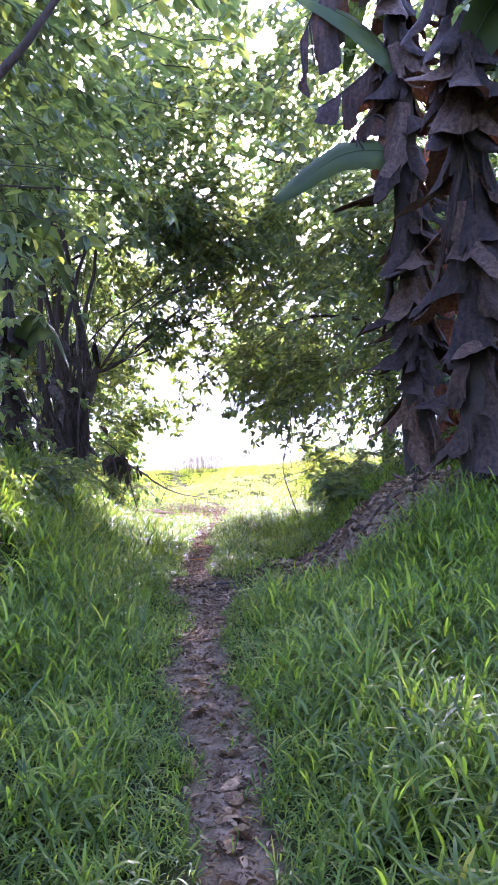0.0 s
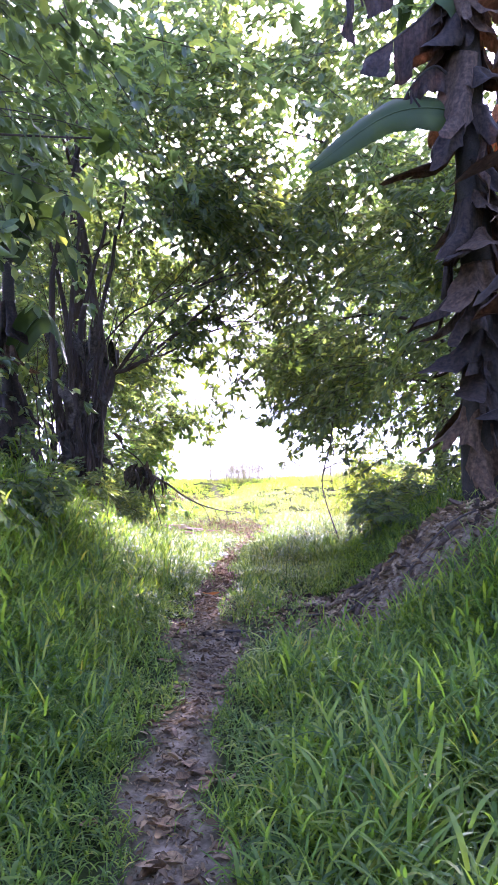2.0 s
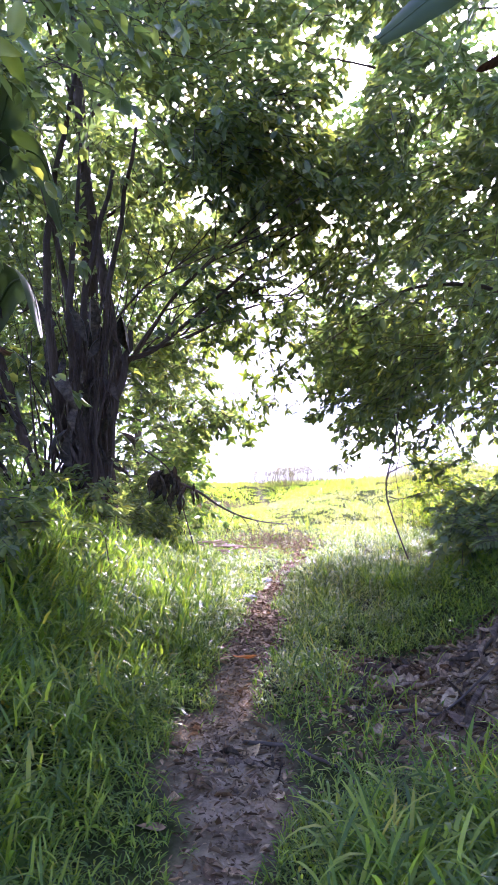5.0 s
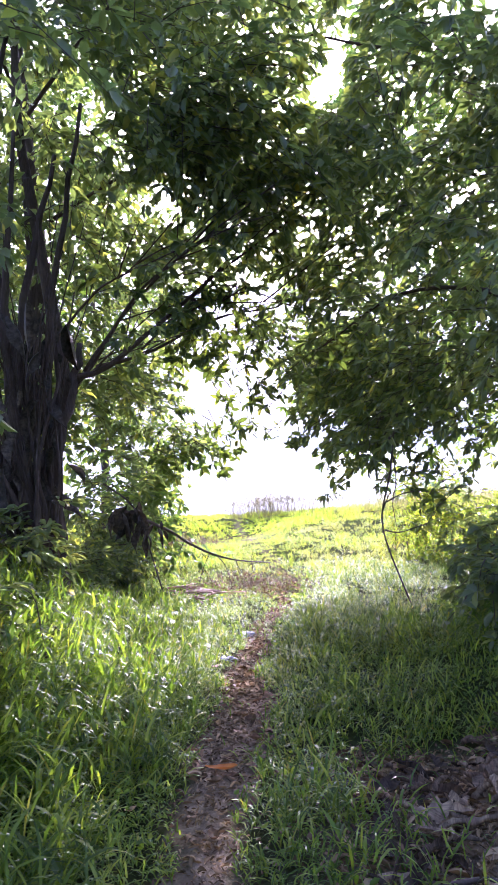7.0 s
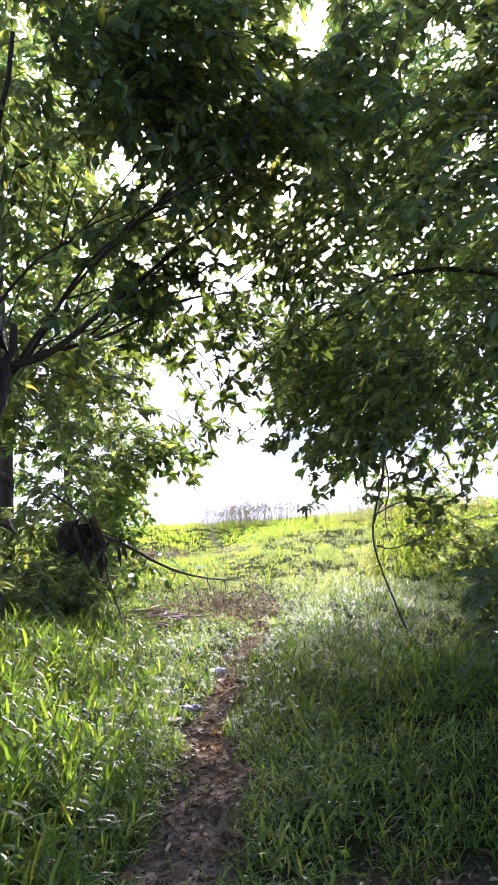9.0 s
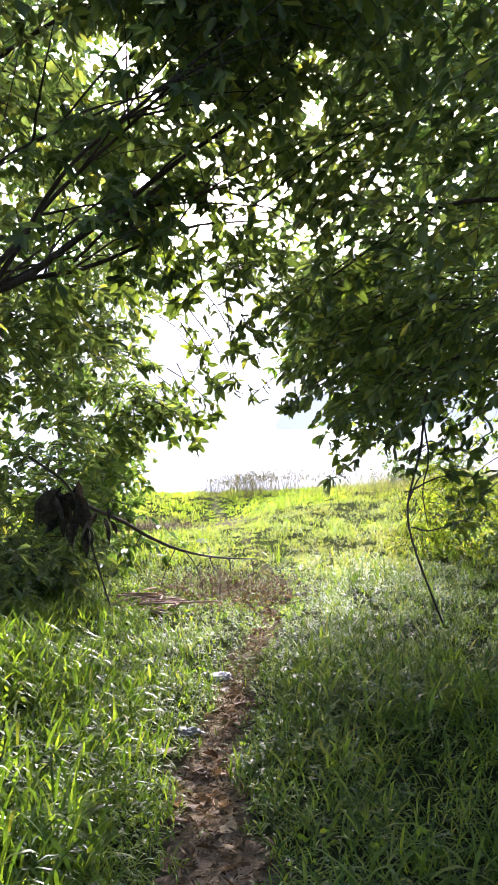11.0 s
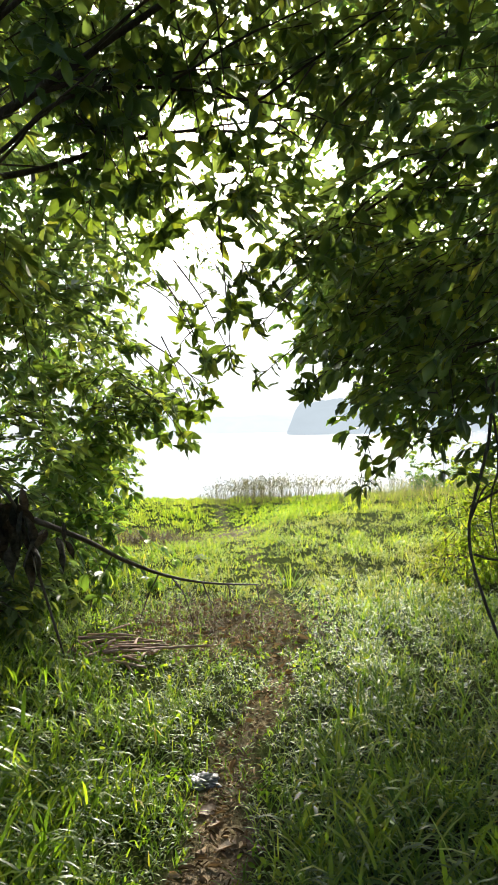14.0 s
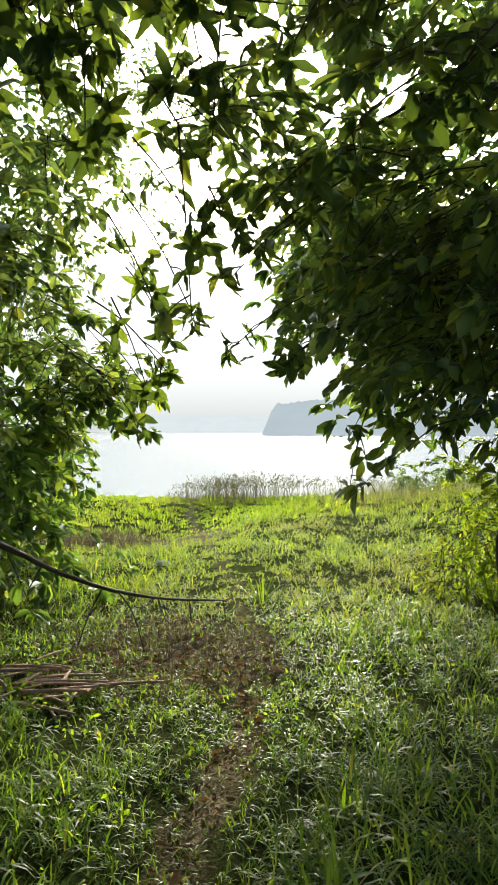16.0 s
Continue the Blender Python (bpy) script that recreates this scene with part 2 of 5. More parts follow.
def tubes_mesh(name, tubes, mat):
    vs, qs, ts, base = [], [], [], 0
    for v, f, c in tubes:
        vs.append(v)
        qs.append(f + base)
        ts.append(c + base)
        base += len(v)
    return fast_mesh(name, np.vstack(vs), [np.vstack(qs), np.vstack(ts)], mat, True)


def unit(v):
    return v / (np.linalg.norm(v, axis=-1, keepdims=True) + 1e-9)


def leaves_mesh(name, base, along, up, length, width, mat, fold=0.25, droop=0.14):
    """Many leaves: each six outline points folded along its rib and bent down to the tip."""
    n = len(base)
    along, side = unit(along), unit(np.cross(up, along))
    nor = np.cross(along, side)
    length, width = np.broadcast_to(length, n)[:, None], np.broadcast_to(width, n)[:, None]
    prof = [(0, 0, 0), (0.3, -0.36, 1), (0.7, -0.46, 1), (1, 0, 0), (0.7, 0.46, 1), (0.3, 0.36, 1)]
    v = np.empty((n, 6, 3))
    for k, (u, w, lift) in enumerate(prof):
        v[:, k] = base + along * length * u + side * width * w + nor * (width * fold * lift - length * droop * u * u)
    o = (np.arange(n) * 6)[:, None]
    f = np.vstack([o + [0, 1, 2, 3], o + [0, 3, 4, 5]])
    return fast_mesh(name, v.reshape(-1, 3), [f], mat)


def rosettes(centres, per, length, spread=0.8, hang=0.35, jitter=0.3):
    """Leaves in whorls at twig ends: base points, directions, up vectors and lengths."""
    n = len(centres)
    c = np.repeat(centres, per, axis=0)
    ang = np.tile(np.arange(per) * 2 * np.pi / per, n) + np.repeat(rng.uniform(0, 6.28, n), per) + rng.normal(0, jitter, n * per)
    ax = unit(rng.normal(0, 0.55, (n, 3)) + [0, 0, 0.5])
    ax = np.repeat(ax, per, axis=0)
    s1 = unit(np.cross(ax, [0.3, 0.5, 0.81]))
    s2 = np.cross(ax, s1)
    d = s1 * np.cos(ang)[:, None] + s2 * np.sin(ang)[:, None] + ax * rng.uniform(-0.2, 0.6, (n * per, 1))
    d[:, 2] -= hang * rng.uniform(0.2, 1.6, n * per)
    d = unit(d)
    up = unit(ax + rng.normal(0, 0.25, (n * per, 3)))
    ln = length * rng.uniform(0.55, 1.2, n * per)
    return c + d * 0.012 + rng.normal(0, 0.02, c.shape), d, up, ln


# ---------------------------------------------------------------- the lie of the land
PATH_Y = [-6, 0, 2.4, 3.5, 4.2, 5.4, 6.5, 7.6, 8.5, 9.3, 10.4, 11.2, 11.9, 12.9, 14.7, 16, 20, 24, 30]
PATH_X = [0.1, 0.05, -0.03, -0.19, -0.29, -0.38, -0.38, -0.66, -0.57, -0.65, -0.73, -0.78, -0.84, -0.73, -0.63, -0.7, -1.4, -2.2, -3.2]


def path_x(y):
    return np.interp(y, PATH_Y, PATH_X)


def ripple(x, y):
    return (np.sin(1.7 * x + 0.6 * y) * np.sin(1.1 * y - 0.7 * x + 1) + 0.5 * np.sin(4.1 * x + 1.3) * np.sin(3.7 * y + 0.5 * x))


def ground_z(x, y):
    x, y = np.asarray(x, dtype=float), np.asarray(y, dtype=float)
    z = np.interp(y, [-30, -6, 0, 4, 7.5, 10.6, 12.3, 16, 22, 28, 31, 33.5, 45, 90], [0.6, 0.15, 0, -0.03, -0.06, -0.34, -0.44, -0.52, -0.58, -0.62, -0.85, -1.3, -1.9, -2.6])
    dx = x - path_x(y)
    near = 1 - smooth(24, 32, y)
    left = smooth(0.5, 2.1, -dx) * (0.10 + 0.42 * smooth(3, 7, y) * (1 - smooth(9.5, 14, y))) + 0.55 * smooth(0.9, 2.3, -dx) * smooth(4.6, 7.5, y) * (1 - smooth(10.3, 13.0, y)) + 0.09 * np.clip(-dx - 2.1, 0, 12) * (1 - smooth(13, 18, y))
    right = 0.84 * smooth(1.05, 2.35, dx) * (0.25 * smooth(2.0, 5.0, y) + 0.75 * smooth(4.9, 7.0, y)) * (1 - smooth(9.0, 12.5, y)) + 0.06 * smooth(0.4, 1.5, dx) * (1 - smooth(3, 8, y))
    far = 0.5 * smooth(-2.5, 4, x) * smooth(20, 27, y) * near - 0.5 * smooth(0.4, 3.4, -x) * smooth(18, 25, y) * near + 0.3 * smooth(2.2, 5, x) * smooth(10, 14, y) * (1 - smooth(18, 24, y))
    dip = -0.13 * np.exp(-(((x - 0.45) / 0.75) ** 2 + ((y - 8.6) / 0.9) ** 2))
    rut = -0.04 * (1 - smooth(0.1, 0.35, np.abs(dx))) * (1 - smooth(14, 18, y))
    return z + (left + right + far) * near + dip + rut + 0.025 * ripple(x, y) * near


def axis_steps(dense0, dense1, step, limit_low, limit_high):
    v = list(np.arange(dense0, dense1 + 1e-6, step))
    s = step
    while v[-1] < limit_high:
        s *= 1.35
        v.append(v[-1] + s)
    s = step
    while v[0] > limit_low:
        s *= 1.35
        v.insert(0, v[0] - s)
    return np.array(v)


gx, gy = axis_steps(-5, 5, 0.09, -2500, 2500), axis_steps(-1, 34, 0.12, -400, 3000)
GX, GY = np.meshgrid(gx, gy, indexing="ij")
GZ = ground_z(GX, GY)
nx, ny = GX.shape
gi, gj = np.meshgrid(np.arange(nx - 1), np.arange(ny - 1), indexing="ij")
gf = np.stack([gi * ny + gj, (gi + 1) * ny + gj, (gi + 1) * ny + gj + 1, gi * ny + gj + 1], -1).reshape(-1, 4)
ground_mesh = fast_mesh("ground", np.stack([GX, GY, GZ], -1).reshape(-1, 3), [gf], M_GROUND, True)


def bareness(x, y):
    """How bare the earth is: 1 on the trodden path and under the leaf heap, 0 in the grass."""
    x, y = np.asarray(x, dtype=float), np.asarray(y, dtype=float)
    dx = np.abs(x - path_x(y) + 0.05 * np.sin(3.1 * y) + 0.03 * np.sin(9 * y))
    half = np.interp(y, [0, 2.6, 3.6, 4.4, 5.3, 6.0, 6.4, 7.0, 7.35, 8.3, 8.8, 9.4, 10.5, 11.2, 12, 13, 15, 17, 30], [0.12, 0.12, 0.16, 0.16, 0.11, 0.13, 0.26, 0.24, 0.1, 0.13, 0.17, 0.17, 0.13, 0.12, 0.11, 0.10, 0.06, 0.05, 0.10])
    b = (1 - smooth(half * 0.6, half * 1.5, dx)) * np.interp(y, [0, 10, 11.5, 12.6, 15, 30], [1, 1, 0.85, 0.5, 0.3, 0.25])
    heap = np.exp(-(((x - 1.35) / 1.3) ** 2 + ((y - 7.5 - 0.15 * (x - 1.05) + 0.15 * np.sin(4 * x)) / (0.8 + 0.15 * (x - 0.2))) ** 2) ** 2)
    heap = np.maximum(heap, 0.95 * np.exp(-(((x - 0.5) / 0.62) ** 2 + ((y - 8.15) / 0.62) ** 2) ** 2))
    dry = 0.45 * np.exp(-(((x + 1.2) / 0.75) ** 2 + ((y - 15.2) / 0.8) ** 2) ** 2) + 0.6 * np.exp(-(((x + 3.4) / 1.3) ** 2 + ((y - 21.6) / 0.9) ** 2) ** 2) + 0.5 * np.exp(-(((x + 2.1) / 0.9) ** 2 + ((y - 23.4) / 1.2) ** 2) ** 2)
    return np.clip(np.maximum(np.maximum(b, heap), dry), 0, 1)


attr = ground_mesh.attributes.new("bare", "FLOAT", "POINT")
attr.data.foreach_set("value", bareness(GX, GY).ravel().astype(np.float32))
tagged(new("ground", ground_mesh), "earth ground with a trodden path and green thatch", "ground", kind="structure")

WATER_Z = -1.25
bm = bmesh.new()
bmesh.ops.create_grid(bm, x_segments=8, y_segments=8, size=1)
me = bpy.data.meshes.new("water")
bm.to_mesh(me)
bm.free()
me.materials.append(M_WATER)
lake = new("water", me)
lake.scale = (2000, 1200, 1)
lake.location = (0, 1231, WATER_Z)
tagged(lake, "calm pale lake water in morning haze", "water", kind="structure")


# ---------------------------------------------------------------- grass
def grass_mesh(name, x, y, h, w, mat, lean=0.5, levels=3, sink=0.01, lean_from=None, lift=0.0, turn=None, steep=(0.05, 0.38)):
    """Blades that rise, arch over and droop; lean_from is each blade's own tuft heart, from which it leans away; lift is the height on its culm at which it parts."""
    n = len(x)
    root = np.stack([x, y, ground_z(x, y) - sink + lift], -1)
    a = rng.uniform(0, 2 * np.pi, n) if turn is None else turn
    if lean_from is not None:
        a = np.arctan2(y - lean_from[1], x - lean_from[0]) + rng.normal(0, 0.7, n)
    out = np.stack([np.cos(a), np.sin(a), np.zeros(n)], -1)
    side_a = a + np.pi / 2 + rng.normal(0, 0.35, n)
    side = np.stack([np.cos(side_a), np.sin(side_a), np.zeros(n)], -1)
    end = np.clip(lean * rng.uniform(0.5, 2.35, n), 0, 2.6)
    begin = end * rng.uniform(steep[0], steep[1], n)
    h, w = h[:, None], w[:, None]
    rows, mid = [], root
    for k in range(levels + 1):
        u = k / levels
        if k:
            th = (begin + (end - begin) * ((k - 0.5) / levels) ** 0.9)[:, None]
            mid = mid + (out * np.sin(th) + np.array([0, 0, 1.0]) * np.cos(th)) * h / levels
        if k < levels:
            wide = w * (0.6 + 1.1 * u - 1.4 * u * u)
            rows += [mid - side * wide / 2, mid + side * wide / 2]
        else:
            rows.append(mid)
    v = np.stack(rows, 1)
    per = v.shape[1]
    o = (np.arange(n) * per)[:, None]
    quads = [o + [2 * k, 2 * k + 1, 2 * k + 3, 2 * k + 2] for k in range(levels - 1)]
    tri = o + [2 * levels - 2, 2 * levels - 1, 2 * levels]
    return fast_mesh(name, v.reshape(-1, 3), [np.vstack(quads), tri] if quads else [tri], mat)


def scatter(n, x0, x1, y0, y1, keep, per=9, spread=0.05):
    """Tufted random places in a rectangle, thinned by keep(x, y); with each one's tuft vigour and tuft heart."""
    m = int(n / per)
    cx, cy = np.repeat(rng.uniform(x0, x1, m), per), np.repeat(rng.uniform(y0, y1, m), per)
    tuft = np.repeat(rng.uniform(0.55, 1.4, m), per)
    x = cx + rng.normal(0, spread, m * per)
    y = cy + rng.normal(0, spread, m * per)
    ok = rng.uniform(0, 1, len(x)) < keep(x, y)
    return x[ok], y[ok], tuft[ok], (cx[ok], cy[ok])


def not_bare(x, y):
    return np.clip(1.0 - 1.25 * bareness(x, y), 0.012, 1)


def in_sight(x, y):
    """Thinner in the corners beside the start of the walk."""
    return not_bare(x, y) * np.where(np.abs(x + 0.1) > 0.44 * y + 0.35, 0.12, 1.0)


def lush(x, y):
    """Height of the grass: short by the path, tall on the banks."""
    dx = x - path_x(y)
    h = 0.13 + 0.16 * smooth(0.12, 0.6, np.abs(dx)) + 0.22 * smooth(0.25, 1.1, -dx) * smooth(4.2, 6, y) * (1 - smooth(11, 14, y)) + 0.14 * smooth(0.2, 0.6, dx) * smooth(3.5, 5.0, y) * (1 - smooth(6.0, 6.7, y))
    h = h * (1 - 0.55 * np.exp(-(((x - 1.0) / 1.2) ** 2 + ((y - 7.4) / 0.9) ** 2)))
    h = np.where(y > 9.5, h * (1 - 0.45 * smooth(9.5, 15, y)), h)
    return h * (0.8 + 0.3 * ripple(0.8 * x + 3, 0.9 * y))


def leafy_grass(name, label, n, x0, x1, y0, y1, mat, hfac, wide, levels=3, per=5, keep=None):
    """Leafy culms: on each a few blades part to alternate sides, one above the other, and arch over."""
    x, y, tuft, heart = scatter(n / per, x0, x1, y0, y1, keep or in_sight, 8, 0.07)
    m = len(x)
    h = lush(x, y) * hfac * tuft * rng.uniform(0.65, 1.2, m)
    away = np.arctan2(y - heart[1], x - heart[0]) + rng.normal(0, 0.9, m)
    tip = h * rng.uniform(0.1, 0.8, m)
    fx, fy, fh, fl, fa = [], [], [], [], []
    for k in range(per):
        u = k / per * rng.uniform(0.75, 1.1, m)
        fx.append(x + np.cos(away) * tip * u * u)
        fy.append(y + np.sin(away) * tip * u * u)
        fl.append(h * 0.78 * u)
        fh.append(np.clip(h * (0.72 - 0.22 * u) * rng.uniform(0.7, 1.25, m), 0.05, 0.19))
        fa.append(away + np.pi * k + rng.normal(0, 0.75, m))
    fx, fy, fh, fl, fa = (np.concatenate(v) for v in (fx, fy, fh, fl, fa))
    w = wide * rng.uniform(0.55, 1.3, len(fx)) * np.clip(fh / 0.15, 0.6, 1.25)
    return tagged(new(name, grass_mesh(name, fx, fy, fh, w, mat, 1.25, levels, turn=fa, lift=fl, steep=(0.2, 0.5))), label, "grass", kind="stuff")


def grass_patch(name, label, n, x0, x1, y0, y1, mat, hfac, wide, lean, levels):
    x, y, tuft, heart = scatter(n, x0, x1, y0, y1, not_bare, 15, 0.045)
    h = lush(x, y) * hfac * tuft * rng.uniform(0.6, 1.25, len(x))
    w = wide * rng.uniform(0.6, 1.3, len(x))
    return tagged(new(name, grass_mesh(name, x, y, h, w, mat, lean, levels, lean_from=heart)), label, "grass", kind="stuff")


leafy_grass("grass_verge", "lush green grass leaning over the path", 80000, -1.7, 1.9, 0.8, 6.0, M_GRASS, 0.95, 0.0145, 4)
leafy_grass("grass_verge", "lush green grass along the trodden path", 90000, -2.4, 2.4, 6.0, 12.0, M_GRASS, 0.95, 0.014)
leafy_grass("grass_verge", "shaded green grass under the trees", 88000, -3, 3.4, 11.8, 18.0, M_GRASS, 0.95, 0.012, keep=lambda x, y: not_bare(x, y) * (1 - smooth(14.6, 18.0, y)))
leafy_grass("grass_bank", "tall grass on the bank below the trees", 29000, -6, -1.7, 0.8, 14.6, M_GRASS, 1.05, 0.019)
leafy_grass("grass_bank", "tall grass on the slope below the trees", 21000, 1.9, 6, 0.8, 13, M_GRASS, 1.0, 0.019)
leafy_grass("meadow_grass", "sunlit yellow-green meadow grass", 125000, -6, 7, 14.8, 23.8, M_MEADOW_SUNLIT, 0.95, 0.0185, 2, keep=lambda x, y: not_bare(x, y) * smooth(14.6, 17.5, y) * np.where(np.abs(x + 0.6) > 0.36 * (y - 5), 0.4, 1.0))
grass_patch("meadow_grass", "sunlit yellow-green meadow grass by the shore", 66000, -10, 12, 23.5, 31.0, M_MEADOW_SUNLIT, 0.95, 0.028, 0.9, 2)

for x0, x1, y0, y1, mat in ((-16, -6, -5, 17, M_GRASS), (6, 16, -5, 17, M_GRASS), (-6, 6, -6, 0.8, M_GRASS), (-16, -6, 17, 30, M_MEADOW_SUNLIT), (8, 18, 17, 30, M_MEADOW_SUNLIT)):
    grass_patch("outlying_grass", "rough grass at the edge of the wood", 4600, x0, x1, y0, y1, mat, 1.5, 0.04, 0.8, 2)

# reeds along the shore
def shore_density(x, y):
    return smooth(-4.0, -2.6, x) * (0.4 + 0.75 * smooth(-0.5, 0.7, np.sin(1.3 * x + 0.8 * y) + 0.7 * np.sin(3.1 * x + 0.5))) * np.interp(x, [-1.5, 0, 5], [1.0, 0.6, 0.4])


rx, ry, tuft, _ = scatter(6500, -4.0, 9, 27.0, 30.2, shore_density, 6, 0.2)
rh = (0.22 + 0.42 * rng.uniform(0, 1, len(rx)) ** 1.5) * np.interp(rx, [-4, -2.6, -1.2, 0.5, 9], [0.5, 1.0, 1.05, 0.8, 0.7]) * (0.7 + 0.35 * tuft)
reeds = grass_mesh("reeds", rx, ry, rh, np.full(len(rx), 0.009), M_REED, 0.3, 3)
tagged(new("reeds", reeds), "dry brown reeds standing along the lake shore", "reeds", kind="stuff")
# feathery heads on the taller reeds
tall = rh > 0.36
head = np.repeat(np.stack([rx[tall], ry[tall], ground_z(rx[tall], ry[tall]) + rh[tall] * 0.9], -1), 5, axis=0)
m = len(head)
head += rng.normal(0, 1, (m, 3)) * [0.03, 0.03, 0.05]
hl = rng.uniform(0.03, 0.08, m)
plumes = leaves_mesh("reed_heads", head, rng.normal(0, 0.6, (m, 3)) + [0.25, 0, 0.7], rng.normal(0, 1, (m, 3)), hl, hl * 0.3, M_REED)
tagged(new("reed_heads", plumes), "brown feathery seed heads of the shore reeds", "reeds", kind="stuff")


# taller seeding grass on the crest of the meadow
M_SEED = leaf_material("seeding_grass", [(0.0, (0.09, 0.11, 0.045)), (0.6, (0.15, 0.16, 0.075)), (1.0, (0.22, 0.2, 0.11))], (1.4, 1.4, 0.8), 0.45, 0.7, spec=0.1)
sx, sy, tuft, heart = scatter(9000, -0.5, 7, 23.0, 27.6, lambda x, y: smooth(-0.5, 2.0, x) * smooth(22.8, 25.0, y), 10, 0.12)
tagged(new("seeding_grass", grass_mesh("seeding_grass", sx, sy, 0.42 * tuft * rng.uniform(0.5, 1.2, len(sx)), np.full(len(sx), 0.007), M_SEED, 0.7, 3)), "pale yellow seeding grass on the meadow crest", "grass", kind="stuff")
tx, ty, tuft, heart = scatter(1400, -5, 6, 16.8, 27, lambda x, y: np.where(np.sin(1.9 * x + 0.7 * y) * np.sin(1.3 * y - 0.9 * x) > 0.35, 1.0, 0.06), 22, 0.07)
tagged(new("meadow_tufts", grass_mesh("meadow_tufts", tx, ty, 0.24 * tuft * rng.uniform(0.6, 1.2, len(tx)), np.full(len(tx), 0.016), M_GRASS, 0.9, 3, lean_from=heart)), "darker green tufts scattered over the meadow", "grass", kind="stuff")


# ---------------------------------------------------------------- trees
def in_poly(px, pz, poly):
    inside = np.zeros(len(px), dtype=bool)
    for (x1, z1), (x2, z2) in zip(poly, poly[1:] + poly[:1]):
        cross = ((z1 > pz) != (z2 > pz)) & (px < (x2 - x1) * (pz - z1) / (z2 - z1 + 1e-9) + x1)
        inside ^= cross
    return inside


# the clear gap between the crowns over the end of the path, in the upright plane 14 m along
GAP = [(-2.29, 0.7), (-2.25, 1.3), (-1.77, 1.2), (-1.2, 1.5), (-1.15, 2.2), (-0.9, 2.75), (-0.7, 2.3), (-0.3, 1.75), (-0.15, 1.3), (0.1, 1.05), (1.03, 0.75), (1.1, 0.3), (-2.3, 0.3)]
GAP_LOW = [(-1.5, 0.5), (-1.45, 0.9), (-1.24, 1.05), (-1.04, 1.28), (-0.96, 1.5), (-0.98, 1.72), (-1.02, 1.9), (-0.9, 2.05), (-0.76, 1.88), (-0.66, 1.66), (-0.34, 1.5), (-0.25, 1.23), (-0.2, 1.0), (-0.1, 0.84), (0.4, 0.72), (0.5, 0.5)]


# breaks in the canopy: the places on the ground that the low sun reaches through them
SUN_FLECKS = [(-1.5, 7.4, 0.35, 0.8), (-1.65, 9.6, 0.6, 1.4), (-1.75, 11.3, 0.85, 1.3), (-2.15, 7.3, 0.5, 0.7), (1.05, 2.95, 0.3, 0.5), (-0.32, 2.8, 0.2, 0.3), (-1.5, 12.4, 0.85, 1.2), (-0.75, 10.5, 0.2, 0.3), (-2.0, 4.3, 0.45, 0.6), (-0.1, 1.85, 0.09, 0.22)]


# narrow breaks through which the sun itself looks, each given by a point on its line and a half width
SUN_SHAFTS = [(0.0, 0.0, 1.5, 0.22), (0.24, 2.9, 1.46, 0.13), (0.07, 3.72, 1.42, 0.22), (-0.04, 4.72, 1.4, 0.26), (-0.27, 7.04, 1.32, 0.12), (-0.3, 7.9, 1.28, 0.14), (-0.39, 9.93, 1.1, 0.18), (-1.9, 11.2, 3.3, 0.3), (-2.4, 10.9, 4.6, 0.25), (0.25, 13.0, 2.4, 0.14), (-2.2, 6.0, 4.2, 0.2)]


def clear_of_path(p, shift=0.0):
    """Keep crowns out of the walking space and the gap at its end."""
    ok = np.ones(len(p), dtype=bool)
    q = p + shift
    for (sy, sx, sz), gap in (((0.0, 0.0, 1.5), GAP), ((9.9, -0.4, 1.1), GAP_LOW)):
        d = p[:, 1] - sy
        f = (14.0 - sy) / np.maximum(d, 0.3)
        ok &= ~((d > 0.3) & in_poly(sx + (q[:, 0] - sx) * f, sz + (q[:, 2] - sz) * f, gap))
    g = ground_z(p[:, 0], p[:, 1])
    dx = p[:, 0] - path_x(p[:, 1])
    ok &= ~((np.abs(dx) < 0.75 + 0.06 * p[:, 1]) & (p[:, 2] - g < 2.6) & (p[:, 1] < 12))
    ok &= p[:, 2] > g + 0.06
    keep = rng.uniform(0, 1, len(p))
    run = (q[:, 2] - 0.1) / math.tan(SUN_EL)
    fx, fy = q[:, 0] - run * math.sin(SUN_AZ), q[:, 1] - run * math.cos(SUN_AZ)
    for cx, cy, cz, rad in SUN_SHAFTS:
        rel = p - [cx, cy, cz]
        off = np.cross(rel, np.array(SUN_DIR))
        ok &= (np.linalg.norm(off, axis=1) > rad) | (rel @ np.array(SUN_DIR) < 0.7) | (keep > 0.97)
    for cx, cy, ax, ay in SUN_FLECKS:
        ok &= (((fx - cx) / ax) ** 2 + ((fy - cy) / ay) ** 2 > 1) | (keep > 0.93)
    return ok


def blob(n, centre, radii, shell=0.55):
    """Places in a lumpy volume: its reach varies from side to side."""
    d = unit(rng.normal(0, 1, (n, 3)))
    ph = rng.uniform(0, 6.28, 3)
    reach = 1 + 0.28 * np.sin(3.1 * d[:, 0] + 2.2 * d[:, 2] + ph[0]) + 0.2 * np.sin(5.3 * d[:, 2] - 3.7 * d[:, 1] + ph[1]) + 0.15 * np.sin(8 * d[:, 1] + 5 * d[:, 0] + ph[2])
    r = rng.uniform(0, 1, n) ** shell * reach
    return np.array(centre) + d * r[:, None] * np.array(radii)


def clumped(p, scale, cut):
    """Thins places by a rolling field so that a crown has clumps and gaps."""
    f = np.sin(p[:, 0] * scale + 1.1 * np.sin(p[:, 2] * scale * 0.8)) + np.sin(p[:, 1] * scale * 0.9 + 2 + np.sin(p[:, 0] * scale)) + np.sin(p[:, 2] * scale * 1.2 + 0.7)
    return p[f + rng.normal(0, 0.6, len(p)) > cut]


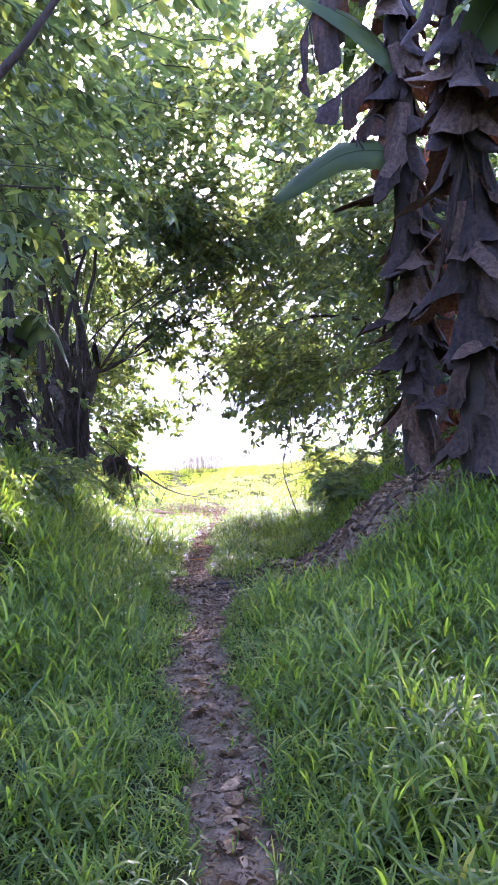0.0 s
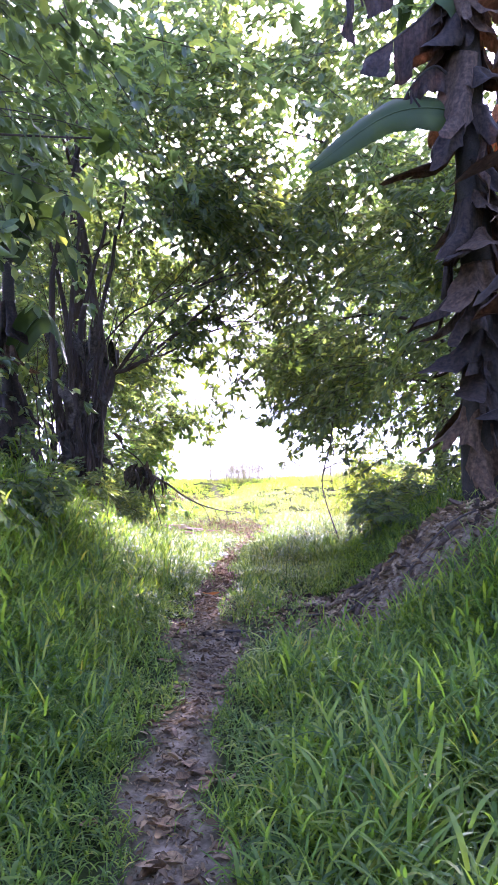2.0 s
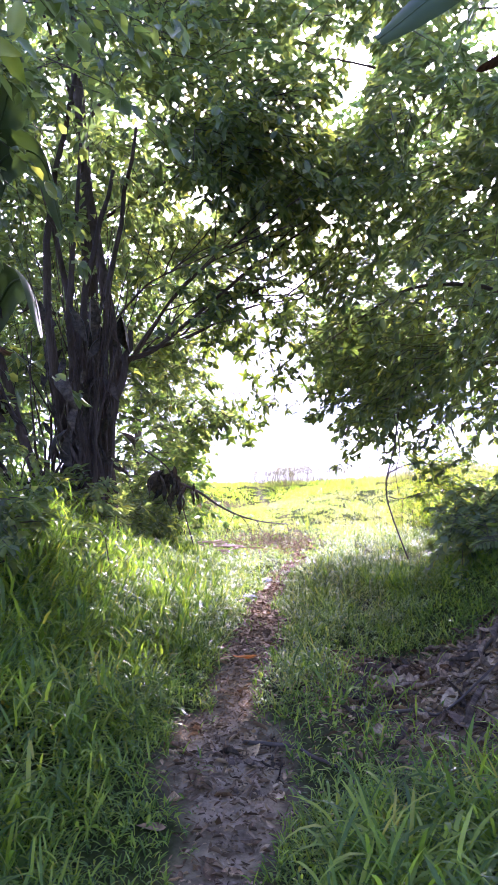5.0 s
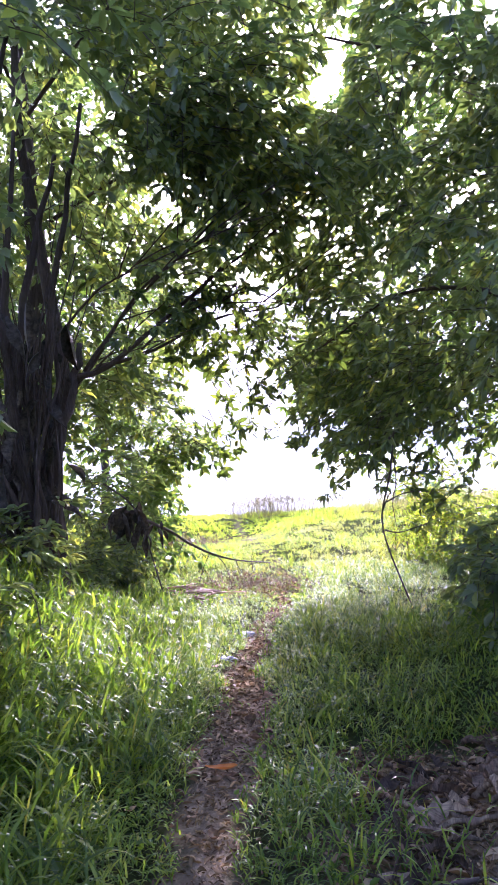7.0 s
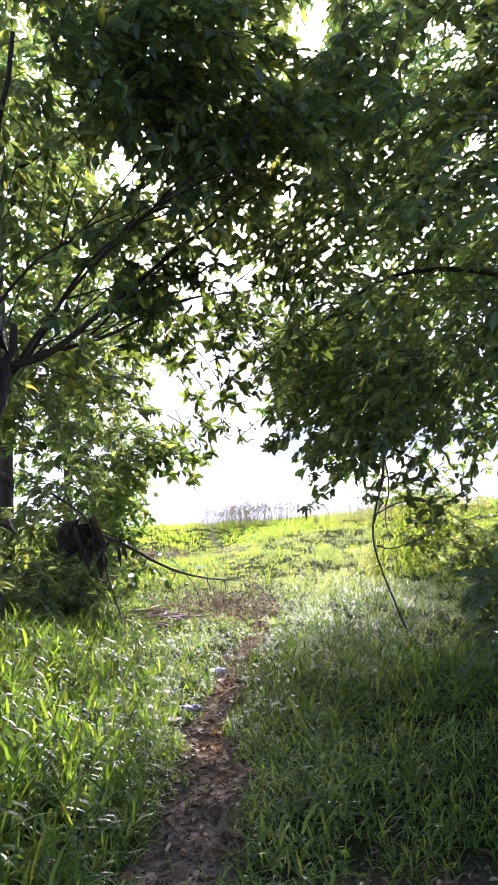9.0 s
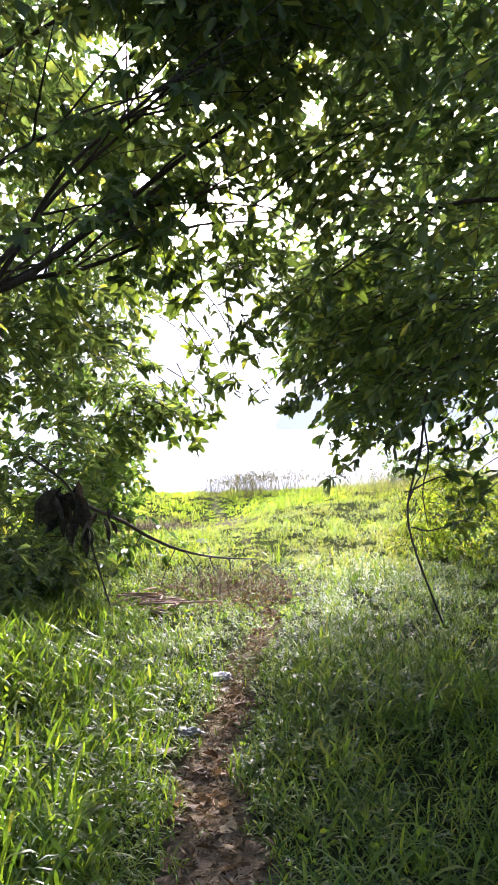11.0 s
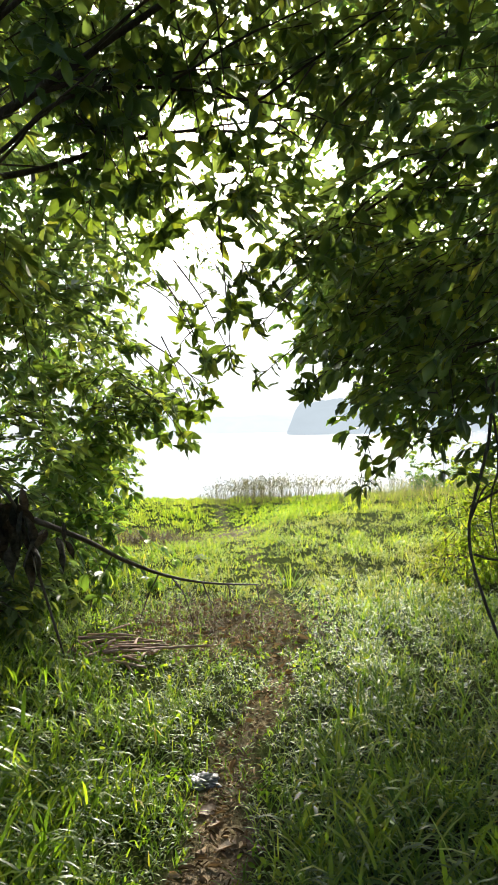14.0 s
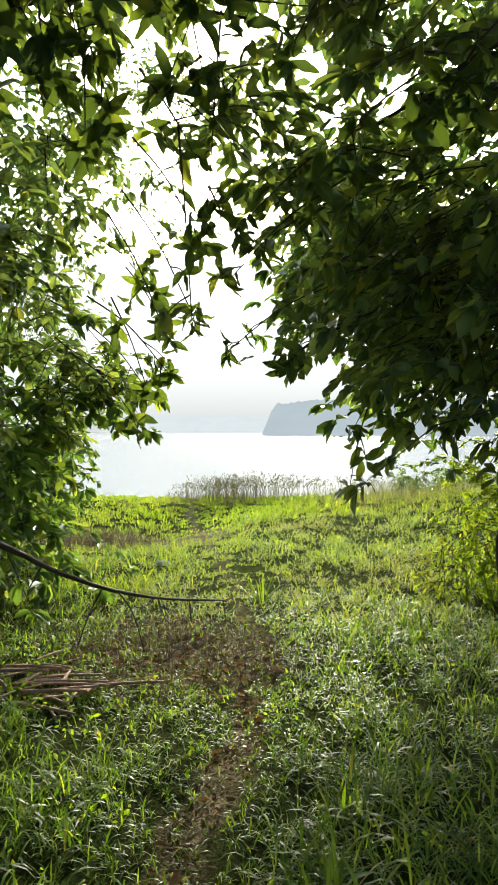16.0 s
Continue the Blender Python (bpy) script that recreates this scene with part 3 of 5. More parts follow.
def sprays(starts, trunk, length, leaf_len, nodes=7, droop=0.45):
    """Leafy shoots: each a thin twig that runs outwards and bends down, leaves in twos and threes along it and a whorl at its end."""
    n = len(starts)
    out = starts - np.array(trunk)
    out[:, 2] *= 0.3
    out = unit(unit(out) + rng.normal(0, 0.65, (n, 3)) * [1, 1, 0.6])
    ln = length * rng.uniform(0.5, 1.3, n)
    u = np.linspace(0, 1, nodes)
    pts = starts[:, None] + out[:, None] * (ln[:, None] * u)[..., None]
    pts[:, :, 2] -= droop * ln[:, None] * u ** 2 * rng.uniform(0.4, 1.5, n)[:, None]
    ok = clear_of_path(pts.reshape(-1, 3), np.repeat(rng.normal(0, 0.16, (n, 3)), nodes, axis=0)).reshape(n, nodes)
    ok = np.cumprod(ok, axis=1).astype(bool)
    tan = unit(np.gradient(pts, axis=1))
    side = unit(np.cross(tan, np.array([0, 0, 1.0]) + rng.normal(0, 0.3, (n, 1, 3))))
    b, d, up, node_ln = [], [], [], []
    for k in range(1, nodes):
        m = ok[:, k]
        last = m & (~ok[:, k + 1] if k < nodes - 1 else True)
        for who, angles in ((m, (-1.0, 1.0, 0.25)), (last, (-0.6, 0.0, 0.6, 1.6))):
            q = np.nonzero(who)[0]
            if not len(q):
                continue
            for a in angles:
                a_ = a + rng.normal(0, 0.3, len(q))
                dd = tan[q, k] * np.cos(a_ * 1.15)[:, None] + side[q, k] * np.sin(a_ * 1.15)[:, None] + rng.normal(0, 0.22, (len(q), 3))
                dd[:, 2] -= rng.uniform(-0.1, 0.35, len(q))
                b.append(pts[q, k] + rng.normal(0, 0.012, (len(q), 3)))
                d.append(unit(dd))
                up.append(unit(rng.normal(0, 0.35, (len(q), 3)) + [0, 0, 1]))
                node_ln.append(leaf_len * rng.uniform(0.5, 1.2, len(q)))
    twigs = []
    for i in range(n):
        c = int(ok[i].sum())
        if c > 2:
            twigs.append(tube(pts[i, [0, c // 2, c - 1]], 0.006, 0.002, 3))
    return np.vstack(b), np.vstack(d), np.vstack(up), np.concatenate(node_ln), twigs


def tree(name, label, limbs, blobs, leaf_len, mat, cut=-0.7, leaf_w=0.48, group="", shoot=0.8, share=0.22, category="tree"):
    """limbs: (points, thick, thin); blobs: (count, centre, radii). Trunk, limbs, shoots and crown are its parts."""
    base = limbs[0][0][0]
    root = thing(name, label, category, base, group)
    for k, (pts, r0, r1) in enumerate(limbs):
        line = spline(pts, max(8, 4 * len(pts)))
        line[1:-1] += rng.normal(0, 0.01 if r0 > 0.05 else 0.003, line[1:-1].shape)
        child("trunk" if k == 0 else "limb", tubes_mesh("limb", [tube(line, r0, r1, 8 if r0 > 0.04 else 5, 0.08)], M_BARK), root)
    for n, c, r in blobs:
        st = clumped(blob(int(n * share), c, np.array(r) * 1.1), 2.4, cut)
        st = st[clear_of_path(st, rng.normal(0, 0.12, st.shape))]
        if len(st) < 12:
            continue
        b, d, u, ln, tw = sprays(st, (base[0], base[1], c[2]), shoot, leaf_len)
        if tw:
            tagged(child("twig_spray", tubes_mesh("twig_spray", tw, M_TWIG), root), kind="stuff")
        child("crown", leaves_mesh("crown", b, d, u, ln, ln * leaf_w, mat), root)
    return root


def fan(base, n, spread, height, seed_r=0.02):
    """Thin stems that rise from one stool and lean apart."""
    out = []
    for k in range(n):
        a = rng.uniform(0, 6.28)
        s = rng.uniform(0.2, 1) * spread
        h = height * rng.uniform(0.6, 1.1)
        b = np.array(base) + [rng.normal(0, 0.13), rng.normal(0, 0.13), 0]
        tip = b + [math.cos(a) * s, math.sin(a) * s, h]
        mid = (b * 0.55 + tip * 0.45) - [0.25 * s * math.cos(a), 0.25 * s * math.sin(a), 0]
        sway = rng.normal(0, 0.05, (2, 3))
        out.append(([b, b * 0.5 + mid * 0.5 + sway[0], mid, mid * 0.5 + tip * 0.5 + sway[1], tip], seed_r * rng.uniform(0.6, 1.6), seed_r * 0.16))
    return out


LG = float(ground_z(-2.6, 11.3))
stem_limbs = [([(-2.55, 11.4, LG - 0.1), (-2.6, 11.5, 1.4), (-2.5, 11.65, 2.3), (-2.9, 11.9, 4.6), (-3.0, 12, 7)], 0.11, 0.03),
              ([(-2.5, 11.6, 2.15), (-2.1, 11.8, 2.3), (-1.6, 12.1, 2.75), (-1.0, 12.4, 3.3), (-0.3, 12.9, 3.9)], 0.036, 0.01),
              ([(-2.2, 11.8, 2.3), (-1.8, 12.4, 2.5), (-1.2, 13.0, 2.9), (-0.5, 13.6, 3.1)], 0.022, 0.007),
              ([(-2.3, 11.7, 2.25), (-1.9, 12.0, 2.9), (-1.2, 12.2, 3.6), (-0.2, 12.3, 4.6)], 0.02, 0.006),
              ([(-2.45, 11.8, 2.1), (-2.18, 11.9, 2.46), (-1.78, 11.8, 2.97), (-1.3, 11.7, 3.29), (-0.92, 11.6, 3.5), (-0.3, 11.6, 3.9)], 0.022, 0.006),
              ([(-2.6, 11.6, 2.5), (-2.11, 11.6, 2.99), (-1.74, 11.6, 3.2), (-1.2, 11.5, 3.7)], 0.015, 0.005),
              ([(-1.85, 12.2, 2.5), (-1.4, 12.4, 2.9), (-0.66, 13.0, 3.06), (-0.1, 13.3, 3.0)], 0.013, 0.004),
              ([(-2.75, 11.3, LG - 0.1), (-3.0, 11.2, 1.6), (-3.0, 11.0, 3.4), (-2.5, 10.8, 5.2)], 0.08, 0.018),
              ([(-2.5, 11.5, LG - 0.1), (-2.62, 11.5, 1.6), (-2.45, 11.4, 3.0), (-2.05, 11.2, 4.6)], 0.06, 0.018),
              ([(-2.7, 11.15, LG - 0.1), (-2.72, 11.1, 1.3), (-2.82, 11.1, 2.6), (-2.6, 11.0, 4.4)], 0.085, 0.016),
              ([(-2.95, 11.2, LG - 0.1), (-2.86, 11.25, 1.5), (-2.7, 11.3, 2.9), (-2.35, 11.3, 4.2)], 0.075, 0.02),
              ([(-2.6, 11.3, LG - 0.1), (-2.66, 11.35, 1.4), (-2.95, 11.4, 3.0), (-3.3, 11.4, 4.6)], 0.07, 0.02),
              ([(-2.75, 11.5, LG - 0.1), (-2.55, 11.45, 1.3), (-2.38, 11.5, 2.0), (-2.3, 11.6, 2.5)], 0.065, 0.03),
              ([(-2.85, 11.0, LG - 0.1), (-3.3, 10.8, 1.5), (-3.6, 10.5, 3.4), (-3.7, 10.2, 5.4)], 0.07, 0.02)]
for k in range(22):
    src = spline(stem_limbs[1 + k % 6][0], 20)[rng.integers(3, 14)]
    a, ln = rng.normal(0.3, 0.9), rng.uniform(0.7, 1.5)
    tip = src + np.array([math.cos(a), math.sin(a), rng.uniform(0.1, 0.9)]) * ln
    stem_limbs.append(([src, src * 0.5 + tip * 0.5 + [0, 0, 0.03], tip], 0.010, 0.003))
stem_limbs += fan((-2.75, 11.25, LG - 0.05), 30, 0.9, 3.6, 0.018) + fan((-2.75, 11.3, LG - 0.05), 7, 0.35, 2.6, 0.034) + fan((-2.65, 11.1, LG - 0.05), 16, 0.5, 2.6, 0.03) + fan((-3.1, 11.0, LG - 0.05), 12, 0.6, 2.2, 0.02)
stool = tree("stool_tree", "many-stemmed tree with thin grey stems and drooping leafy boughs", stem_limbs,
     [(1500, (-1.7, 13.6, 3.9), (1.6, 1.8, 1.2)), (760, (-2.3, 15.0, 2.0), (1.1, 1.4, 1.1)), (480, (-1.2, 11.6, 4.7), (1.3, 1.0, 0.7)), (600, (-2.9, 16.3, 2.7), (0.9, 1.0, 1.6)), (2700, (-2.4, 11.4, 5.8), (2.3, 2.5, 1.7)),
      (800, (-3.6, 12.8, 2.8), (1.1, 2.0, 1.6)), (350, (-3.2, 14.8, 1.0), (1.0, 1.5, 1.0)), (900, (-1.2, 12.7, 4.7), (1.7, 2.2, 1.1)), (300, (-1.75, 15.0, 1.45), (0.6, 0.8, 0.5)), (150, (-1.7, 12.9, 3.1), (1.3, 1.2, 0.9)), (520, (-0.9, 13.6, 3.2), (0.9, 0.9, 0.6)), (380, (-1.2, 14.0, 2.6), (0.55, 0.8, 0.6)), (350, (-2.7, 13.4, 2.5), (0.8, 1.2, 1.3)), (420, (-2.2, 16.6, 3.9), (1.3, 0.9, 1.0)), (520, (-1.75, 16.1, 2.2), (0.5, 0.7, 0.7)), (330, (-2.6, 16.6, 1.6), (0.7, 0.6, 0.6))], 0.14, M_LEAF)

RG = float(ground_z(3.4, 14))
broadleaf = tree("broadleaf_tree", "broad-leaved tree with dense dark boughs hanging over the path", [
    ([(3.4, 14.0, RG - 0.1), (3.2, 14, 1.6), (3.3, 14.1, 3.6), (2.9, 14, 6.5)], 0.17, 0.07),
    ([(3.2, 14, 2.2), (2.2, 13.9, 3.1), (1.0, 13.8, 3.2), (0.0, 13.7, 2.6)], 0.045, 0.008),
    ([(3.2, 14, 1.8), (2.2, 14.4, 2.2), (1.2, 14.6, 1.9), (0.2, 14.5, 1.6)], 0.032, 0.006),
    ([(3.3, 14, 3.4), (2.4, 13.3, 4.8), (1.3, 12.9, 5.5), (0.0, 12.8, 5.9)], 0.055, 0.012),
    ([(3.2, 14, 3.0), (3.0, 12.8, 3.6), (2.4, 11.8, 3.9), (1.7, 11.2, 4.2)], 0.04, 0.008)],
     [(2500, (1.7, 14.2, 3.8), (2.4, 1.9, 1.6)), (750, (1.5, 12.6, 4.3), (1.7, 1.5, 1.0)), (500, (0.6, 14.6, 2.6), (1.4, 1.5, 1.0)), (550, (2.9, 13.8, 1.9), (1.7, 1.9, 1.4)),
      (2400, (0.4, 13.0, 5.4), (2.8, 2.4, 1.4)), (1200, (2.4, 11.8, 3.7), (1.4, 1.6, 1.5)), (330, (2.5, 15.9, 2.0), (1.5, 1.4, 0.8)),
      (700, (1.0, 16.3, 2.9), (1.7, 1.3, 1.1)), (260, (0.9, 14.4, 1.6), (1.3, 1.3, 0.7)), (330, (2.0, 18.4, 2.2), (1.9, 1.2, 1.1)), (1000, (2.4, 12.8, 5.0), (1.6, 1.5, 1.2)), (1000, (-0.45, 13.4, 3.9), (1.0, 0.9, 0.9)), (450, (-0.6, 12.6, 4.5), (1.0, 1.0, 0.8))], 0.14, M_LEAF)


def slim_tree(name, label, bx, by, hgt, blobs, size, mat, group, cut=-0.8, shoot=0.9):
    gz = float(ground_z(bx, by))
    lm = [([(bx, by, gz - 0.1), (bx + 0.1, by, gz + hgt * 0.4), (bx - 0.1, by + 0.2, gz + hgt * 0.8), (bx, by, gz + hgt * 1.1)], 0.012 * hgt + 0.03, 0.03)]
    for j in range(6):
        a = rng.uniform(0, 6.28)
        h0 = gz + hgt * rng.uniform(0.3, 0.75)
        lm.append(([(bx, by, h0), (bx + 0.13 * hgt * math.cos(a), by + 0.13 * hgt * math.sin(a), h0 + 0.5), (bx + 0.26 * hgt * math.cos(a), by + 0.26 * hgt * math.sin(a), h0 + 0.8)], 0.03, 0.008))
    return tree(name, label, lm, blobs, size, mat, cut=cut, group=group, shoot=shoot)


WOOD = "trees of the wood"
slim_tree("wood_tree", "slender tree with layered green leaves in the wood", -4.4, 8.3, 7.5, [(2700, (-4.0, 8.4, 5.2), (2.4, 2.6, 2.6)), (450, (-4.1, 8.6, 2.7), (1.3, 2.2, 1.2))], 0.15, M_LEAF, WOOD)
bank_tree = slim_tree("wood_tree", "slender leafy tree beside the grassy bank", -3.4, 5.2, 6.5, [(1250, (-2.3, 6.2, 5.0), (1.6, 2.0, 1.3)), (300, (-3.0, 5.4, 2.9), (0.9, 1.8, 1.1))], 0.15, M_LEAF, WOOD)
slim_tree("wood_tree", "tall leafy tree at the edge of the wood", -6.0, 13.8, 9.0, [(3300, (-5.2, 13.8, 5.4), (2.6, 2.6, 3.4)), (600, (-5.0, 13.6, 2.4), (1.6, 2.2, 1.4))], 0.16, M_LEAF, WOOD)
slim_tree("wood_tree", "tall leafy tree behind the many-stemmed tree", -3.4, 13.2, 9.5, [(2400, (-2.6, 13.4, 7.6), (2.6, 2.4, 1.9))], 0.16, M_LEAF, WOOD)
slim_tree("wood_tree", "leafy tree behind the banana plants", 4.6, 10.5, 8.0, [(2400, (4.1, 10.6, 5.4), (2.5, 2.4, 3.0)), (900, (3.8, 10.8, 2.4), (1.2, 1.6, 1.4))], 0.15, M_LEAF, WOOD)
slim_tree("wood_tree", "leafy tree on the slope behind the banana plants", 5.4, 6.4, 7.0, [(1300, (5.0, 6.6, 4.6), (1.9, 2.4, 2.6))], 0.15, M_LEAF, WOOD)
# its last two clumps are hidden ones, added to shade the grass on the right
slim_tree("wood_tree", "tall tree whose crown closes over the path", 4.3, 18.2, 10.0, [(2500, (1.8, 18.4, 7.6), (2.8, 2.2, 2.6)), (1700, (2.9, 18.0, 4.4), (2.0, 1.8, 2.2)), (330, (1.7, 17.2, 2.1), (1.5, 0.9, 0.9)), (1000, (1.2, 18.4, 3.4), (1.8, 1.0, 0.9)), (700, (1.2, 17.0, 2.8), (1.6, 0.8, 0.6))], 0.17, M_LEAF_BG, WOOD)
slim_tree("wood_tree", "tall tree whose crown closes over the path", -5.0, 17.8, 10.0, [(1900, (-4.6, 17.6, 6.8), (2.4, 2.0, 3.0)), (800, (-4.6, 17.4, 3.6), (1.7, 1.8, 1.7)), (900, (-3.1, 16.9, 1.0), (0.9, 0.8, 1.1))], 0.17, M_LEAF_BG, WOOD)
slim_tree("feathery_tree", "pale feathery tree standing in the meadow light", -5.3, 22.0, 7.5, [(1500, (-3.3, 22.0, 6.2), (1.7, 1.2, 1.7)), (700, (-4.9, 22.0, 4.4), (1.2, 1.0, 1.6))], 0.085, M_LEAF_BG, "", -0.9, 0.8)
slim_tree("wood_tree", "tall tree with a high crown above the path", 3.8, 12.2, 10.5, [(3000, (1.2, 12.2, 7.6), (3.2, 2.6, 1.8))], 0.15, M_LEAF, WOOD)
# unseen trees added behind and beside the start to block sky light
for bx, by, hgt, rr in [(-3.3, 0.2, 7.5, 2.3), (3.5, 0.6, 7.5, 2.3), (-2.4, -3.2, 7.0, 2.2), (2.6, -4.0, 7.5, 2.4), (0.3, -7.0, 8.0, 2.6), (-6.2, -5.5, 8.0, 2.8), (6.4, -5.0, 8.0, 2.8)]:
    gz = float(ground_z(bx, by))
    slim_tree("wood_tree", "unseen leafy tree added to shade the start of the path", bx, by, hgt,
              [(1100, (bx, by, gz + hgt * 0.72), (rr, rr, hgt * 0.36)), (500, (bx, by, gz + hgt * 0.32), (rr * 0.8, rr * 0.8, hgt * 0.25))], 0.24, M_LEAF_BG, WOOD, -0.9, 1.1)
EDGE = "trees at the meadow's edge"
for bx, by, hgt, rr in [(-8, 19, 7.5, 2.8), (-11, 26, 6.5, 3.2), (6.6, 18.5, 7.5, 2.8), (11, 24, 6.5, 3.2), (5.2, 15.5, 5.4, 1.8), (12, 13, 8, 3.2), (-11, 11, 8, 3.2)]:
    gz = float(ground_z(bx, by))
    slim_tree("edge_tree", "leafy tree at the edge of the sunny meadow", bx, by, hgt,
              [(900, (bx, by, gz + hgt * 0.62), (rr, rr, hgt * 0.45)), (450, (bx, by, gz + hgt * 0.28), (rr * 0.9, rr * 0.9, hgt * 0.28))], 0.2, M_LEAF_BG, EDGE, -0.9, 1.1)


# shoots whose leaves can be told apart
def fine_leaf(length, wide, droop, fold):
    nv = 9
    pts = np.empty((nv, 5, 3))
    for i, v in enumerate(np.linspace(0, 1, nv)):
        w = wide * math.sin(math.pi * min(1, 0.04 + 0.96 * v) ** 0.85) ** 0.8 if v < 1 else 0.002
        for j, u in enumerate((-1, -0.5, 0, 0.5, 1)):
            pts[i, j] = (v * length, u * w * 0.5, fold * abs(u) * w * 0.5 - droop * length * v * v + 0.004 * math.sin(14 * v + 2 * u))
    a, b, _ = pts.shape
    ii, jj = np.meshgrid(np.arange(a - 1), np.arange(b - 1), indexing="ij")
    f = np.stack([ii * b + jj, (ii + 1) * b + jj, (ii + 1) * b + jj + 1, ii * b + jj + 1], -1).reshape(-1, 4)
    return fast_mesh("leaf", pts.reshape(-1, 3), [f], M_LEAF_ONE, True)


FINE = [fine_leaf(0.15, 0.062, d, f) for d, f in ((0.2, 0.3), (0.35, 0.5), (0.1, 0.2))]


def whorl(twig, at_, tan, n, size, hang):
    """Leaves that radiate from a twig's end."""
    tan = unit(tan + np.array([0, -0.6, 0.2]) + rng.normal(0, 0.6, 3))
    s1 = unit(np.cross(tan, [0.2, 0.1, 1]))
    s2 = np.cross(tan, s1)
    turn = rng.uniform(0, 6.28)
    for k in range(n):
        ang = turn + 6.28 * k / n + rng.uniform(-0.35, 0.35)
        d = Vector(unit(tan * rng.uniform(0.0, 0.6) + s1 * math.cos(ang) + s2 * math.sin(ang) + np.array([0, 0, -hang * rng.uniform(0.3, 1.6)])))
        up = Vector(tan + rng.normal(0, 0.35, 3) + [0, 0, 0.4])
        y_ = up.cross(d).normalized()
        leaf = new("leaf", FINE[k % 3])
        leaf.parent = twig
        leaf.matrix_basis = Matrix.Translation(at_ - tan * 0.014 * k + rng.normal(0, 0.012, 3)) @ Matrix((d, y_, d.cross(y_))).transposed().to_4x4() @ Matrix.Scale(size * rng.uniform(0.6, 1.1), 4)


def shoot(root, start, tip, size=0.92, hang=0.25):
    """A twig with a whorl at its tip and two short side twigs that end in whorls too."""
    a, b = np.array(start), np.array(tip)
    line = spline([a, (a + b) / 2 + [0, 0, 0.06], b], 10)
    tan = unit(b - line[-3])
    ends, lines = [(b, tan)], [tube(line, 0.006, 0.0025, 5)]
    for k in (4, 6, 8):
        sd = unit(rng.normal(0, 1, 3) * [1, 0.7, 0.5])
        e = line[k] + (sd + 0.5 * tan) * rng.uniform(0.07, 0.15) * size
        lines.append(tube(np.array([line[k], (line[k] + e) / 2 + [0, 0, 0.01], e]), 0.004, 0.002, 4))
        ends.append((e, unit(e - line[k])))
    twig = child("shoot", tubes_mesh("shoot", lines, M_TWIG), root)
    for k, (e, tn) in enumerate(ends):
        whorl(twig, e, tn, 6 if k == 0 else 4 + k % 2, size, hang)
    return twig


for start, tip in (((-1.0, 12.6, 3.3), (-0.9, 12.7, 2.66)), ((-0.8, 12.5, 3.4), (-0.74, 12.6, 2.62)), ((-0.9, 12.7, 3.2), (-0.72, 12.8, 2.45)), ((-0.6, 13.0, 3.15), (-0.86, 12.8, 2.46)),
                      ((-0.7, 13.3, 3.0), (-0.8, 13.6, 2.1)), ((-1.3, 13.2, 2.9), (-1.3, 13.2, 2.35)), ((-1.5, 12.4, 2.8), (-1.26, 12.6, 2.42)), ((-1.4, 14.0, 2.3), (-1.12, 14.2, 1.68)),
                      ((-1.6, 14.3, 1.9), (-1.1, 14.3, 1.42)), ((-1.8, 14.6, 1.6), (-1.4, 14.7, 1.18)), ((-1.6, 14.9, 2.0), (-1.42, 15.3, 1.35)), ((-1.3, 13.9, 2.4), (-0.95, 14.2, 1.76)),
                      ((-1.9, 15.6, 2.6), (-1.39, 15.4, 2.1)), ((-2.2, 16.6, 3.0), (-1.66, 16.6, 2.55)), ((-1.2, 13.7, 2.6), (-0.83, 13.6, 2.02)), ((-0.9, 13.3, 2.5), (-0.86, 13.46, 1.63)), ((-1.1, 13.4, 2.8), (-0.75, 13.5, 2.2)), ((-1.9, 15.4, 1.9), (-1.48, 15.7, 1.36)), ((-2.6, 16.6, 2.3), (-2.1, 16.7, 1.86)), ((-1.7, 15.8, 2.4), (-1.32, 15.6, 1.8))):
    shoot(stool, start, tip)
for k in range(16):
    st = spline(stem_limbs[1 + k % 5][0], 20)[rng.integers(4, 17)]
    shoot(stool, st, st + np.array([rng.uniform(-0.2, 0.6), rng.uniform(-0.8, -0.1), rng.uniform(-0.35, 0.35)]), 0.85, 0.5)
for start, tip in (((-0.3, 12.9, 3.2), (-0.57, 12.8, 2.66)), ((-0.1, 13.1, 3.1), (-0.42, 13.0, 2.6)), ((0.0, 13.6, 2.6), (-0.66, 13.5, 2.05)), ((-0.1, 13.8, 2.4), (-0.72, 13.9, 1.9)),
                      ((-0.1, 14.5, 2.0), (-0.8, 14.8, 1.62)), ((0.1, 14.4, 1.8), (-0.43, 14.3, 1.47)), ((0.2, 13.3, 2.7), (-0.27, 13.3, 2.23)), ((0.4, 14.8, 1.7), (0.0, 15.0, 1.04)),
                      ((0.8, 14.8, 1.7), (0.32, 15.0, 1.13)), ((0.5, 13.0, 2.8), (0.2, 13.0, 2.35)), ((0.6, 13.0, 2.8), (0.44, 13.05, 2.45)), ((0.8, 14.5, 1.6), (0.6, 14.4, 1.1)), ((1.2, 14.2, 1.6), (1.0, 14.0, 1.0)), ((0.12, 14.9, 1.25), (0.01, 15.0, 0.72)), ((0.0, 14.2, 1.7), (-0.42, 14.05, 1.46)), ((1.5, 13.8, 1.0), (1.02, 13.6, 0.62)), ((1.5, 13.8, 0.8), (1.06, 13.6, 0.36)), ((1.4, 13.8, 1.2), (1.0, 13.55, 0.85))):
    shoot(broadleaf, start, tip)
OVER = [(-1.6, 12.1, 2.75), (-1.2, 12.9, 3.25), (-0.8, 13.5, 3.3), (-0.3, 14.0, 3.15)]
